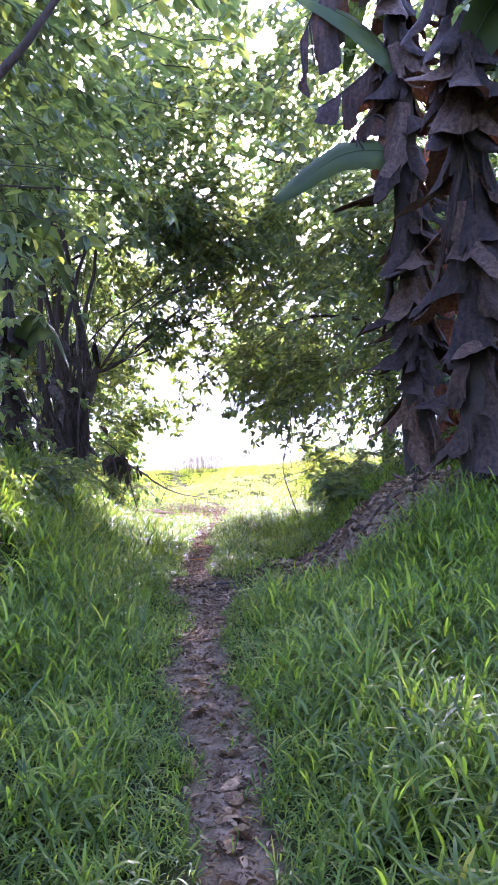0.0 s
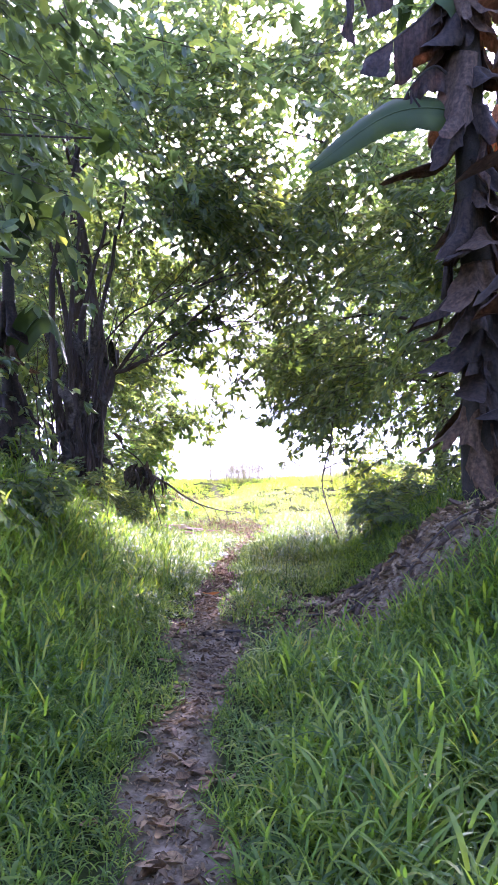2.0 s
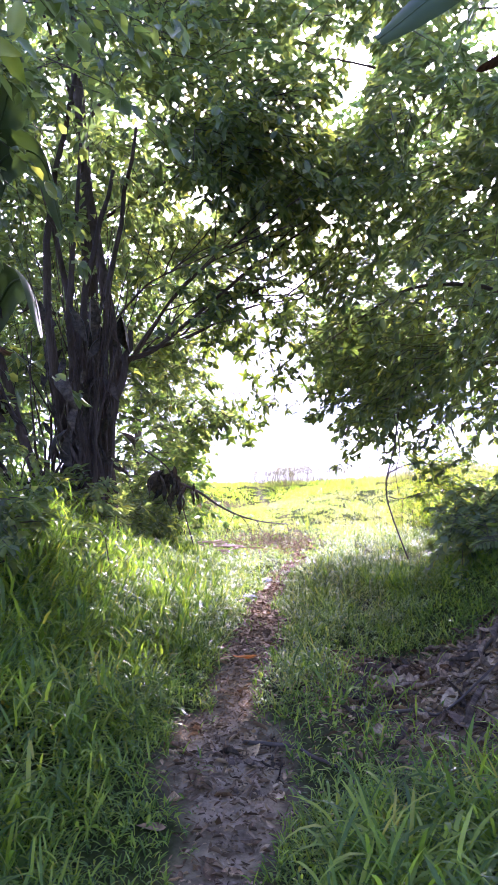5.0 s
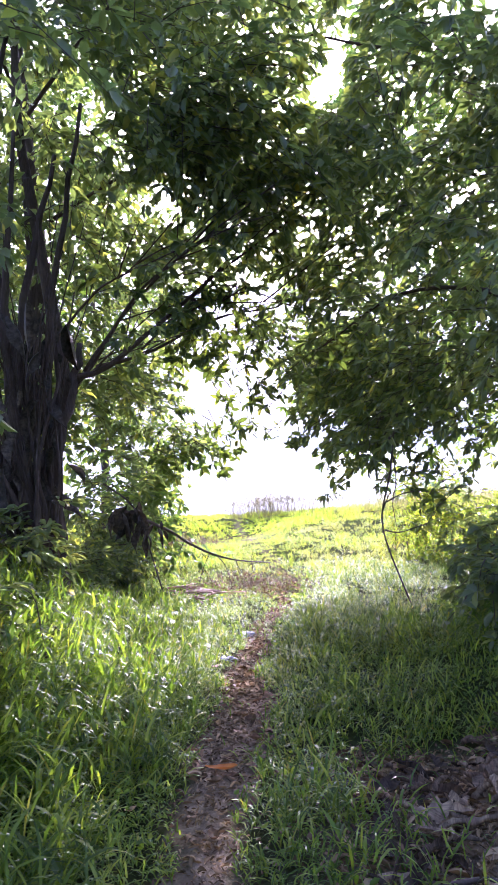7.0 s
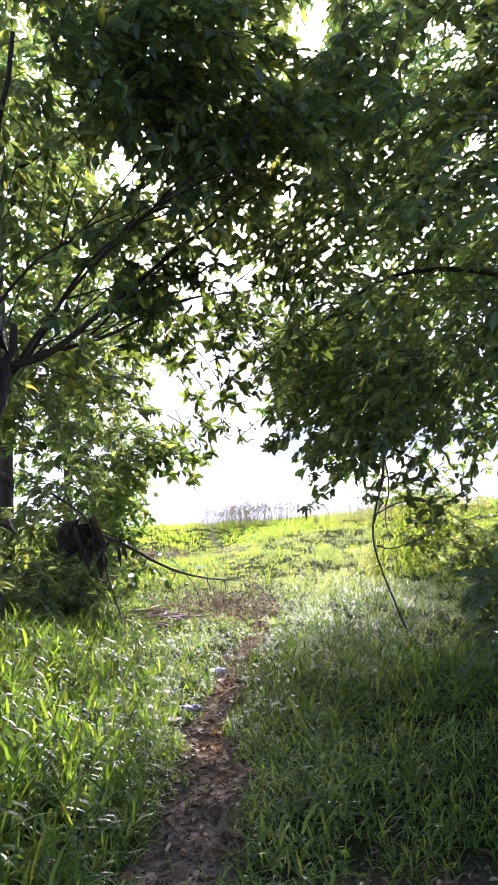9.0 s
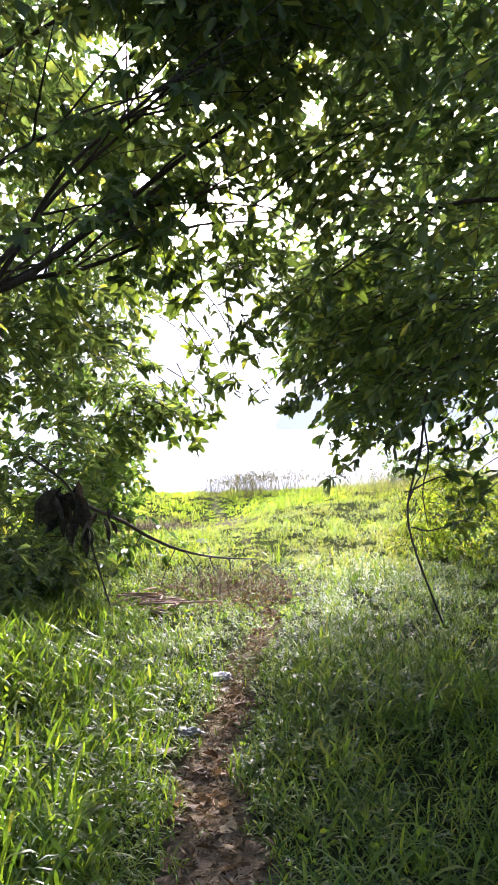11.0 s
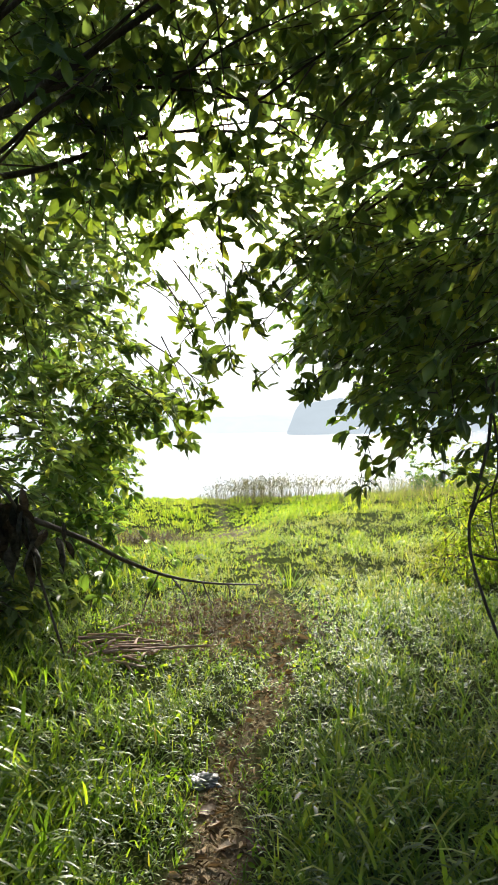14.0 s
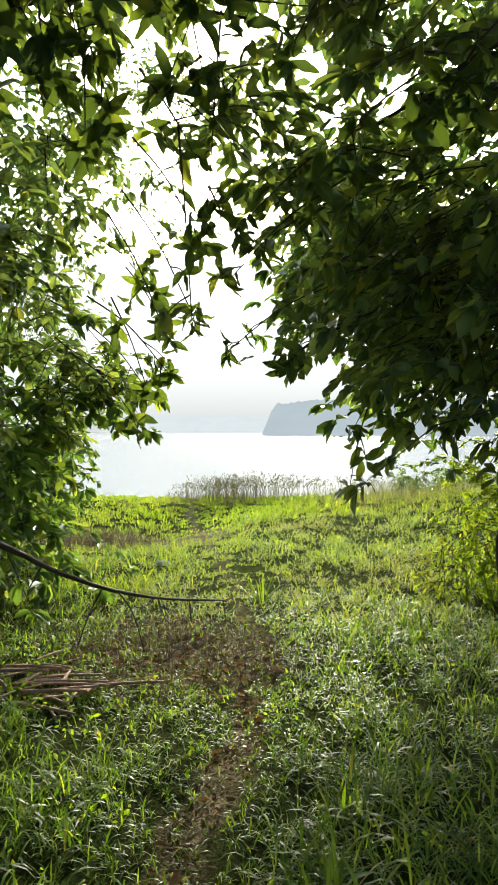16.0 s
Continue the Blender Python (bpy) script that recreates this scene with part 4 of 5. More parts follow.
child("limb", tubes_mesh("limb", [tube(spline(OVER, 18), 0.014, 0.005, 6, 0.08)], M_BARK), stool)
for k in range(20):
    st = spline(OVER, 40)[8 + (k * 31) % 31]
    side = rng.uniform(-0.4, 0.4)
    shoot(stool, st, st + np.array([side, rng.uniform(-0.35, 0.35), -rng.uniform(0.1, 0.85) + 0.35 * abs(side)]), 0.95, 0.55)
for start, tip in (((0.5, 13.4, 2.75), (0.2, 13.0, 2.42)), ((0.55, 13.3, 2.7), (0.36, 13.0, 2.4))):
    shoot(broadleaf, start, tip, 0.95, 0.6)
for start, tip in (((-2.2, 5.9, 3.5), (-0.95, 6.0, 3.3)), ((-2.2, 6.1, 3.2), (-1.3, 6.2, 3.0)), ((-2.3, 5.6, 2.9), (-1.55, 5.7, 2.65)), ((-2.4, 7.0, 3.9), (-1.3, 7.2, 3.7))):
    shoot(bank_tree, start, tip, 1.25, 0.3)


# feathery palm over the far crowns
def palm(x, y, hgt, label):
    gz = float(ground_z(x, y))
    root = thing("palm_tree", label, "palm", (x, y, gz))
    child("trunk", tubes_mesh("trunk", [tube(spline([(x, y, gz - 0.1), (x + 0.1, y, gz + hgt * 0.5), (x, y, gz + hgt)], 14), 0.14, 0.1, 10, 0.06)], M_BARK), root)
    for k in range(15):
        a, ln = k * 2.4, rng.uniform(1.5, 2.1)
        c, s_ = math.cos(a), math.sin(a)
        rise = rng.uniform(-0.1, 0.7)
        rib = spline([(x, y, gz + hgt), (x + 0.5 * ln * c, y + 0.5 * ln * s_, gz + hgt + 0.5 * rise), (x + ln * c, y + ln * s_, gz + hgt + rise - 0.9)], 26)
        t_ = unit(np.gradient(rib, axis=0))
        sd = unit(np.cross(t_, [0, 0, 1.0]))
        b = np.vstack([rib[2:], rib[2:]])
        d = np.vstack([sd[2:] + 0.6 * t_[2:] + [0, 0, -0.5], -sd[2:] + 0.6 * t_[2:] + [0, 0, -0.5]])
        l_ = 0.5 * np.sin(np.linspace(0.5, 2.9, 24))
        fr = child("frond", leaves_mesh("frond", b, d, np.tile([0, 0, 1.0], (48, 1)), np.tile(l_, 2), 0.035, M_LEAF_BG, 0.1, 0.15), root)
        child("rib", tubes_mesh("rib", [tube(rib[::3], 0.015, 0.004, 4)], M_TWIG), fr)
    return root


for pts, r0, r1 in (([(-3.4, 5.2, 2.6), (-2.4, 5.1, 3.1), (-1.58, 5.0, 3.77), (-1.27, 5.0, 4.13), (-0.8, 5.1, 4.9)], 0.045, 0.02), ([(-3.4, 5.3, 3.2), (-2.6, 5.8, 3.35), (-1.67, 6.0, 3.33), (-1.0, 6.0, 3.28)], 0.014, 0.005)):
    child("limb", tubes_mesh("limb", [tube(spline(pts, 18), r0, r1, 8, 0.08)], M_BARK), bank_tree)

palm(3.1, 16.9, 7.4, "feathery palm with drooping fronds among the trees")


# ---------------------------------------------------------------- shrubs and ferns
def shrub(name, label, x, y, rad, hgt, n, size, mat, group="", stem=0.007):
    gz = float(ground_z(x, y))
    lm = fan((x, y, gz - 0.03), 7, rad * 0.8, hgt * 0.9, stem)
    return tree(name, label, lm, [(n, (x, y, gz + hgt * 0.5), (rad, rad, hgt * 0.55))], size, mat, cut=-1.6, group=group, shoot=0.35, share=0.35, category="shrub")


UNDER = "shrubs under the trees"
for x, y, rad, hgt, n in [(-2.0, 8.9, 0.4, 0.5, 260), (-1.65, 10.1, 0.32, 0.42, 220), (-2.3, 7.9, 0.4, 0.5, 260), (-2.5, 6.6, 0.4, 0.55, 260), (1.85, 11.2, 0.45, 0.7, 260), (2.4, 12.6, 0.7, 1.0, 380), (1.35, 10.2, 0.4, 0.6, 260), (2.6, 9.9, 0.6, 1.0, 360), (-3.3, 9.4, 0.6, 0.9, 250), (-3.1, 12.6, 0.6, 0.8, 260),
                          (-2.45, 10.3, 0.4, 0.55, 240), (-3.9, 10.8, 0.7, 1.2, 250), (-3.1, 14.4, 0.5, 0.7, 380), (-3.6, 15.8, 0.8, 1.2, 420), (-3.6, 7.2, 0.6, 1.0, 340), (2.3, 16.4, 0.6, 0.9, 320), (3.0, 8.2, 0.7, 1.2, 300)]:
    shrub("shrub", "low leafy green shrub in the shade of the trees", x, y, rad, hgt, n, 0.10, M_LEAF, UNDER)
for x, y, rad, hgt, n in [(1.9, 26.5, 0.55, 0.7, 260), (0.9, 27.5, 0.5, 0.6, 200), (3.4, 27.0, 0.6, 0.7, 240), (-4.6, 27.5, 0.8, 0.7, 240)]:
    shrub("meadow_bush", "small pale green bush in the sunny meadow", x, y, rad, hgt, n, 0.10, M_LEAF_BG, "bushes in the meadow")
shrub("pale_bush", "pale feathery bush at the shore behind the drooping boughs", -3.6, 19.5, 0.9, 2.4, 900, 0.11, M_LEAF_BG)


# sapling leaves borrow the meadow's lightened colour to look sunlit
for x, y, rad, hgt, n in ((1.35, 17.0, 0.5, 1.7, 520), (1.9, 17.6, 0.5, 1.3, 320)):
    shrub("sapling", "sunlit feathery sapling with small yellow-green leaves", x, y, rad, hgt, n, 0.065, M_MEADOW_SUNLIT, "saplings at the meadow's edge", 0.003)


def fern_frond(length, pairs=14):
    """One arching frond: a rib and its pinnae."""
    rib = spline([(0, 0, 0), (length * 0.35, 0, length * 0.32), (length * 0.75, 0, length * 0.30), (length, 0, length * 0.12)], pairs + 2)
    b, d, u, ln = [], [], [], []
    for k in range(1, pairs + 1):
        s = math.sin(math.pi * (0.12 + 0.86 * k / (pairs + 1)))
        for sgn in (-1, 1):
            b.append(rib[k])
            d.append((0.35, sgn, -0.15))
            u.append((0, 0, 1))
            ln.append(0.30 * length * s)
    ln = np.array(ln)
    return leaves_mesh("frond", np.array(b), np.array(d), np.array(u), ln, ln * 0.26, M_LEAF_ONE, 0.1, 0.2), tubes_mesh("rib", [tube(rib, 0.004, 0.0015, 4)], M_TWIG)


FROND, FRIB = fern_frond(0.42)


def fern(x, y, n, label):
    root = thing("fern", label, "fern", (x, y, float(ground_z(x, y))), "ferns on the slope")
    for k in range(n):
        e = child("frond", FROND, root)
        e.matrix_parent_inverse = Matrix.Identity(4)
        e.matrix_basis = pose(0, 0, 0.02, rng.uniform(-12, 12), rng.uniform(-35, 10), k * 360 / n + rng.uniform(-15, 15)) @ Matrix.Scale(rng.uniform(0.75, 1.2), 4)
        r = new("rib", FRIB)
        r.parent = e
    return root


for x, y in [(1.25, 9.7), (1.6, 10.0), (1.35, 11.2), (1.9, 10.6), (1.6, 12.2), (2.2, 11.6), (1.75, 9.3), (1.3, 9.1)]:
    fern(x, y, 9, "green fern with arching fronds on the shaded slope")


# ---------------------------------------------------------------- banana plants
def grid_mesh(name, pts, mat):
    """A sheet from an array of rows of points."""
    a, b, _ = pts.shape
    i, j = np.meshgrid(np.arange(a - 1), np.arange(b - 1), indexing="ij")
    f = np.stack([i * b + j, (i + 1) * b + j, (i + 1) * b + j + 1, i * b + j + 1], -1).reshape(-1, 4)
    return fast_mesh(name, pts.reshape(-1, 3), [f], mat, True)


def skirt(radius, ang, drop, flare, wide, mat):
    """A dead leaf base that hangs from the stem like a draped skirt: it widens downwards in soft pleats to a ragged rim with one long corner."""
    nu, nv = 21, 13
    pts = np.empty((nv, nu, 3))
    us = np.linspace(-1, 1, nu)
    ph, fq, skew, corner = rng.uniform(0, 6.28), rng.uniform(4, 8), rng.uniform(-0.35, 0.35), rng.uniform(-0.9, 0.9)
    length = 0.8 + rng.uniform(0.1, 0.45) * np.exp(-((us - corner) / 0.4) ** 2) + 0.05 * np.sin(4 * us + ph) - 0.22 * (rng.uniform(0, 1, nu) > 0.88)
    off = Vector(rng.uniform(0, 50, 3))
    hook = rng.uniform(-0.10, 0.12)
    for i, v in enumerate(np.linspace(0, 1, nv)):
        for j, u in enumerate(us):
            vv = v * length[j]
            open_ = flare * (0.35 * vv + 0.65 * vv * vv) * (0.55 + 0.6 * math.exp(-((u - corner) / 0.6) ** 2))
            pleat = (0.012 + 0.03 * vv) * math.sin(fq * u + ph + 0.8 * vv) * min(1, 3 * v)
            r = radius + 0.015 + open_ + pleat + hook * max(0, v - 0.8) * 3 * v
            a = ang + skew * vv + u * wide * (0.62 - 0.2 * vv)
            p = Vector((r * math.cos(a), r * math.sin(a), 0.04 * math.sin(math.pi * min(1, 4 * v)) - drop * vv + 0.06 * max(0, v - 0.85) * abs(hook) * 10))
            p += (noise.noise_vector(p * 4 + off) * 0.05 + noise.noise_vector(p * 13 + off) * 0.016) * min(1, 1.5 * vv)
            pts[i, j] = p
    return grid_mesh("dead_leaf", pts, mat)


def banana_blade(line, wide, mat, tear=0.0, roll=0.0):
    """A long leaf on a rib: two wings that fold up from it, torn at the edge."""
    rib = spline(line, 26)
    tan = unit(np.gradient(rib, axis=0))
    side = unit(np.cross(tan, [0.02, 0.03, 1.0]))
    nor = np.cross(side, tan)
    side, nor = side * math.cos(roll) + nor * math.sin(roll), nor * math.cos(roll) - side * math.sin(roll)
    nu = 9
    pts = np.empty((26, nu, 3))
    for i in range(26):
        w = wide * math.sin(math.pi * (0.04 + 0.93 * (i / 25)) ** 0.75) ** 0.6
        cut = 1 - tear * rng.uniform(0, 1) * (rng.uniform() < 0.45)
        for j, u in enumerate(np.linspace(-1, 1, nu)):
            lift = 0.22 * abs(u) - 0.5 * u * u
            pts[i, j] = rib[i] + side[i] * u * w * 0.5 * (cut if abs(u) > 0.6 else 1) + nor[i] * lift * w * 0.5
    return grid_mesh("blade", pts, mat), tubes_mesh("midrib", [tube(rib, 0.014, 0.004, 6)], mat)


def torn_leaf(stalk, drop, mat, seed):
    """A dead leaf that hangs in torn strips from its arching stalk."""
    gen = np.random.default_rng(seed)
    rib = spline(stalk, 31)
    nv, cuts = 11, set(gen.choice(np.arange(5, 27), 4, replace=False).tolist())
    verts, faces, off = [], [], Vector(gen.uniform(0, 50, 3))
    length, sway = drop * gen.uniform(0.75, 1.15), gen.normal(0, 0.08, 2)
    for i in range(30):
        if i in cuts or i == 0:
            length, sway = drop * gen.uniform(0.45, 1.1), gen.normal(0, 0.08, 2)
        base = len(verts)
        for k in range(nv):
            v = k / (nv - 1)
            for e in (0, 1):
                inset = 0.12 * v if (i + e in cuts) else 0.0
                q = rib[i] * (1 - e) + rib[i + 1] * e
                q = q * (1 - inset) + (rib[i] * e + rib[i + 1] * (1 - e)) * inset
                ln = length * (0.35 + 0.65 * math.sin(math.pi * min(1, 0.15 + 0.8 * (i + e) / 30)))
                p = Vector((q[0] + sway[0] * v, q[1] + sway[1] * v + 0.05 * math.sin(0.8 * (i + e)) * v, q[2] - ln * v))
                verts.append(p + noise.noise_vector(p * 6 + off) * 0.05 * v)
        for k in range(nv - 1):
            faces.append((base + 2 * k, base + 2 * k + 1, base + 2 * k + 3, base + 2 * k + 2))
    return fast_mesh("dry_blade", np.array([tuple(p) for p in verts]), [np.array(faces)], mat, True), tubes_mesh("midrib", [tube(rib, 0.02, 0.006, 6)], M_STEM)


def banana_plant(label, x, y, top, r0, skirts, z_from, z_to, leaves, dead_mat=M_DEADBAN):
    gz = float(ground_z(x, y))
    root = thing("banana_plant", label, "banana plant", (x, y, gz), "banana plants on the mound")
    axis = spline([(x, y, gz - 0.1), (x + 0.35 * (top[0] - x) + 0.04, y, gz + 0.4 * (top[2] - gz)), top], 24)
    child("stem", tubes_mesh("stem", [tube(axis, r0 * 1.15, r0 * 0.75, 14, 0.05)], M_STEM), root)
    for k in range(skirts):
        z = gz + z_from + (z_to - z_from) * (k + rng.uniform(-0.3, 0.3)) / skirts
        c = axis[np.abs(axis[:, 2] - z).argmin()]
        ang = -1.57 + (1.35, -1.35, 0.0, 2.6)[k % 4] + rng.normal(0, 0.5)
        strip = rng.uniform() < 0.2
        if strip:
            ang = rng.uniform(0, 6.28)
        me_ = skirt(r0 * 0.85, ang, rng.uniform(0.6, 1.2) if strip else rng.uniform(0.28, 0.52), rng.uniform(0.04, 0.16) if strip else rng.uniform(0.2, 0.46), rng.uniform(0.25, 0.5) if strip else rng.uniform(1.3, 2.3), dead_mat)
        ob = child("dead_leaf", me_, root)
        ob.matrix_parent_inverse = Matrix.Identity(4)
        ob.location = Vector((c[0], c[1], z)) - root.location
        ob.rotation_euler = (rng.normal(0, 0.13), rng.normal(0, 0.13), 0)
        ob.scale = (1, 1, rng.uniform(0.75, 1.5))
    for line, wide, dead, roll in leaves:
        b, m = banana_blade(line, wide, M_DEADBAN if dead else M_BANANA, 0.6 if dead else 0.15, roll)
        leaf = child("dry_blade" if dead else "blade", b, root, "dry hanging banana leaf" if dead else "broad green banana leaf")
        child("midrib", m, leaf)
    return root


tall_plant = banana_plant("tall banana plant wrapped in hanging dead grey-brown leaves", 1.94, 8.5, (1.68, 8.5, 6.6), 0.16, 64, 0.5, 5.6, [
    ([(1.8, 8.45, 4.1), (1.63, 8.4, 4.34), (1.05, 8.2, 4.25), (0.33, 8.1, 3.75)], 0.44, False, 1.15),
    ([(1.74, 8.45, 5.2), (1.6, 8.4, 5.45), (1.2, 8.3, 5.75), (0.5, 8.2, 6.05)], 0.5, False, 1.0),
    ([(1.65, 8.5, 6.3), (1.1, 8.4, 7.0), (0.2, 8.2, 7.0), (-0.5, 8.0, 6.2)], 0.55, False, 0.5),
    ([(1.65, 8.5, 6.4), (1.7, 9.3, 7.2), (1.6, 10.2, 7.1), (1.5, 10.9, 6.3)], 0.5, False, 0.5)])
for k, (stalk, drop) in enumerate((([(1.7, 8.5, 5.75), (1.48, 8.35, 5.3), (1.13, 8.3, 4.98), (0.84, 8.3, 4.8)], 0.55), ([(1.66, 8.5, 6.4), (1.25, 8.3, 6.3), (0.9, 8.25, 5.95), (0.66, 8.25, 5.5)], 1.15), ([(1.72, 8.5, 4.6), (1.5, 8.4, 4.75), (1.3, 8.35, 4.6), (1.15, 8.3, 4.35)], 0.4))):
    blade, rib = torn_leaf(stalk, drop, M_DEADBAN, 11 + k)
    child("midrib", rib, child("dry_blade", blade, tall_plant, "torn dry banana leaf hanging from its stalk"))
banana_plant("banana plant wrapped in hanging dead grey leaves", 2.08, 6.7, (1.85, 6.6, 6.0), 0.16, 58, 0.6, 5.0, [
    ([(1.9, 6.6, 4.4), (2.2, 6.4, 4.9), (2.6, 6.2, 4.5), (2.9, 6.0, 3.6)], 0.5, False, 0.5),
    ([(1.9, 6.6, 4.9), (1.5, 6.4, 5.6), (0.9, 6.2, 5.5), (0.6, 6.0, 4.9)], 0.45, False, 0.5),
    ([(1.9, 6.6, 3.8), (2.3, 6.5, 4.1), (2.6, 6.4, 3.4), (2.65, 6.35, 2.6)], 0.4, True, 0.7)])
banana_plant("banana plant behind with dry reddish leaves", 2.5, 9.5, (2.45, 9.7, 5.5), 0.12, 26, 0.6, 4.4, [
    ([(2.45, 9.6, 4.6), (2.9, 9.6, 5.2), (3.4, 9.6, 4.8), (3.7, 9.6, 3.9)], 0.45, False, 0.5)], M_DRYRED)


banana_plant("young banana plant with broad green leaves among the trees", -3.1, 9.5, (-3.0, 9.5, 3.6), 0.08, 7, 0.5, 2.2, [
    ([(-3.0, 9.5, 3.2), (-2.75, 9.4, 3.9), (-2.5, 9.3, 4.4), (-2.35, 9.2, 4.2)], 0.4, False, 0.9),
    ([(-3.0, 9.5, 3.3), (-2.7, 9.4, 3.7), (-2.3, 9.2, 3.6), (-2.1, 9.1, 3.0)], 0.38, False, 1.1),
    ([(-3.0, 9.5, 2.2), (-2.6, 9.2, 2.6), (-2.25, 8.8, 2.5), (-2.0, 8.4, 2.05)], 0.34, False, 1.0),
    ([(-3.0, 9.5, 3.2), (-3.4, 9.4, 3.9), (-3.9, 9.3, 4.0), (-4.2, 9.2, 3.4)], 0.42, False, 0.6)])


# ---------------------------------------------------------------- litter
def curled_leaf(length, wide, curl, roll_up, mat=M_DRY_ONE):
    """A dry fallen leaf: cupped across and curled along, with a rib."""
    nu, nv = 5, 9
    pts = np.empty((nv, nu, 3))
    ph = rng.uniform(0, 6.28)
    for i, v in enumerate(np.linspace(0, 1, nv)):
        w = wide * max(0.03, math.sin(math.pi * v ** 0.8)) * (1 + 0.12 * math.sin(9 * v + ph))
        for j, u in enumerate(np.linspace(-1, 1, nu)):
            pts[i, j] = ((v - 0.5) * length, u * w * 0.5 * (1 - 0.3 * roll_up * abs(u)), curl * length * (v - 0.5) ** 2 + roll_up * 0.5 * w * u * u + 0.02 * length * math.sin(7 * v + ph + 2 * u))
    pts[:, :, 2] -= pts[:, :, 2].min()
    return grid_mesh("fallen_leaf", pts, mat)


def crumpled(length, wide):
    """A length of dry banana leaf: folded along its rib, twisted, its edges rolled and torn."""
    nu, nv = 9, 13
    pts = np.empty((nv, nu, 3))
    off = Vector(rng.uniform(0, 50, 3))
    edge = 1 - 0.3 * rng.uniform(0, 1, (nv, 2)) ** 2
    twist, bend, fold, roll_ = rng.uniform(-1.2, 1.2), rng.uniform(-0.5, 0.9), rng.uniform(0.5, 1.3), rng.uniform(0.2, 1.1)
    for i, v in enumerate(np.linspace(0, 1, nv)):
        tw = twist * (v - 0.5)
        for j, u in enumerate(np.linspace(-1, 1, nu)):
            w = wide * 0.5 * (0.3 + 0.7 * math.sin(math.pi * (0.08 + 0.84 * v)) ** 0.7) * (edge[i, int(u > 0)] if abs(u) > 0.7 else 1)
            a = fold * (1 if u > 0 else -1) * (0.5 + roll_ * abs(u))
            y_, z_ = abs(u) * w * math.cos(a) * (1 if u > 0 else -1), abs(u) * w * abs(math.sin(a))
            p = Vector(((v - 0.5) * length, y_ * math.cos(tw) - z_ * math.sin(tw), y_ * math.sin(tw) + z_ * math.cos(tw) + bend * length * (v - 0.5) ** 2))
            p += noise.noise_vector(p * 9 + off) * wide * 0.22 + noise.noise_vector(p * 30 + off) * wide * 0.07
            pts[i, j] = p
    pts[:, :, 2] -= pts[:, :, 2].min()
    return grid_mesh("dry_banana_leaf", pts, M_HEAP)


def lay(name, me_, x, y, label, category, group, size=1.0, lift=0.004, tilt=10):
    e = 0.05
    g = lambda a, b: float(ground_z(a, b))
    n = Vector((-(g(x + e, y) - g(x - e, y)) / (2 * e), -(g(x, y + e) - g(x, y - e)) / (2 * e), 1)).normalized()
    ob = new(name, me_)
    ob.matrix_world = Matrix.Translation((x, y, g(x, y) + lift)) @ n.to_track_quat("Z", "Y").to_matrix().to_4x4() @ pose(0, 0, 0, rng.uniform(-tilt, tilt), rng.uniform(-tilt, tilt), rng.uniform(0, 360)) @ Matrix.Scale(size, 4)
    return tagged(ob, label, category, group)


SMALL = [curled_leaf(0.10, 0.052, c, r) for c, r in ((0.3, 0.3), (0.8, 0.6), (-0.3, 0.2), (0.1, 1.0), (0.5, -0.3))]
for k in range(150):
    y = 1.6 + 10.4 * rng.uniform() ** 0.9
    x = float(path_x(y)) + rng.normal(0, 0.14)
    lay("fallen_leaf", SMALL[k % 5], x, y, "dry brown fallen leaf on the trodden path", "leaf", "fallen leaves on the path", rng.uniform(0.6, 1.35))
BROAD = [curled_leaf(0.17, 0.095, c, r) for c, r in ((0.3, 0.35), (-0.25, 0.2), (0.5, 0.6), (0.1, -0.25))]
for k in range(20):
    y = rng.choice([3.1, 3.9, 4.4, 8.9]) + rng.normal(0, 0.2)
    lay("broad_leaf", BROAD[k % 4], float(path_x(y)) + rng.normal(0.02, 0.09), y, "broad pale brown fallen leaf on the path", "leaf", "fallen leaves on the path", rng.uniform(0.5, 0.9), 0.012, 16)
LARGE = [crumpled(rng.uniform(0.2, 0.42), rng.uniform(0.09, 0.17)) for k in range(9)]
for k in range(185):
    u, v = rng.uniform(-1, 1), rng.normal(0, 0.5)
    x, y = 1.25 + 1.2 * u, 7.5 + 0.15 * u + v * (0.85 + 0.25 * u)
    if x - path_x(y) > 0.42:
        lay("dry_banana_leaf", LARGE[k % 9], x, y, "curled dry banana leaf in the heap on the slope", "leaf", "heap of dry banana leaves", rng.uniform(0.35, 0.9), rng.uniform(-0.03, 0.03), 28)
for k in range(105):
    x, y = 0.45 + rng.normal(0, 0.3), 8.15 + rng.normal(0, 0.3)
    if x - path_x(y) > 0.36:
        lay("dry_banana_leaf", LARGE[k % 9], x, y, "curled dry banana leaf in the hollow beside the path", "leaf", "heap of dry banana leaves", rng.uniform(0.4, 0.85), rng.uniform(-0.02, 0.04), 28)
for k in range(24):
    x, y = -0.3 + rng.normal(0, 0.25), 6.7 + rng.normal(0, 0.2)
    lay("dry_banana_leaf", LARGE[k % 9], x, y, "scrap of dry banana leaf trodden into the path", "leaf", "dry banana leaves on the path", rng.uniform(0.3, 0.55), -0.01, 20)


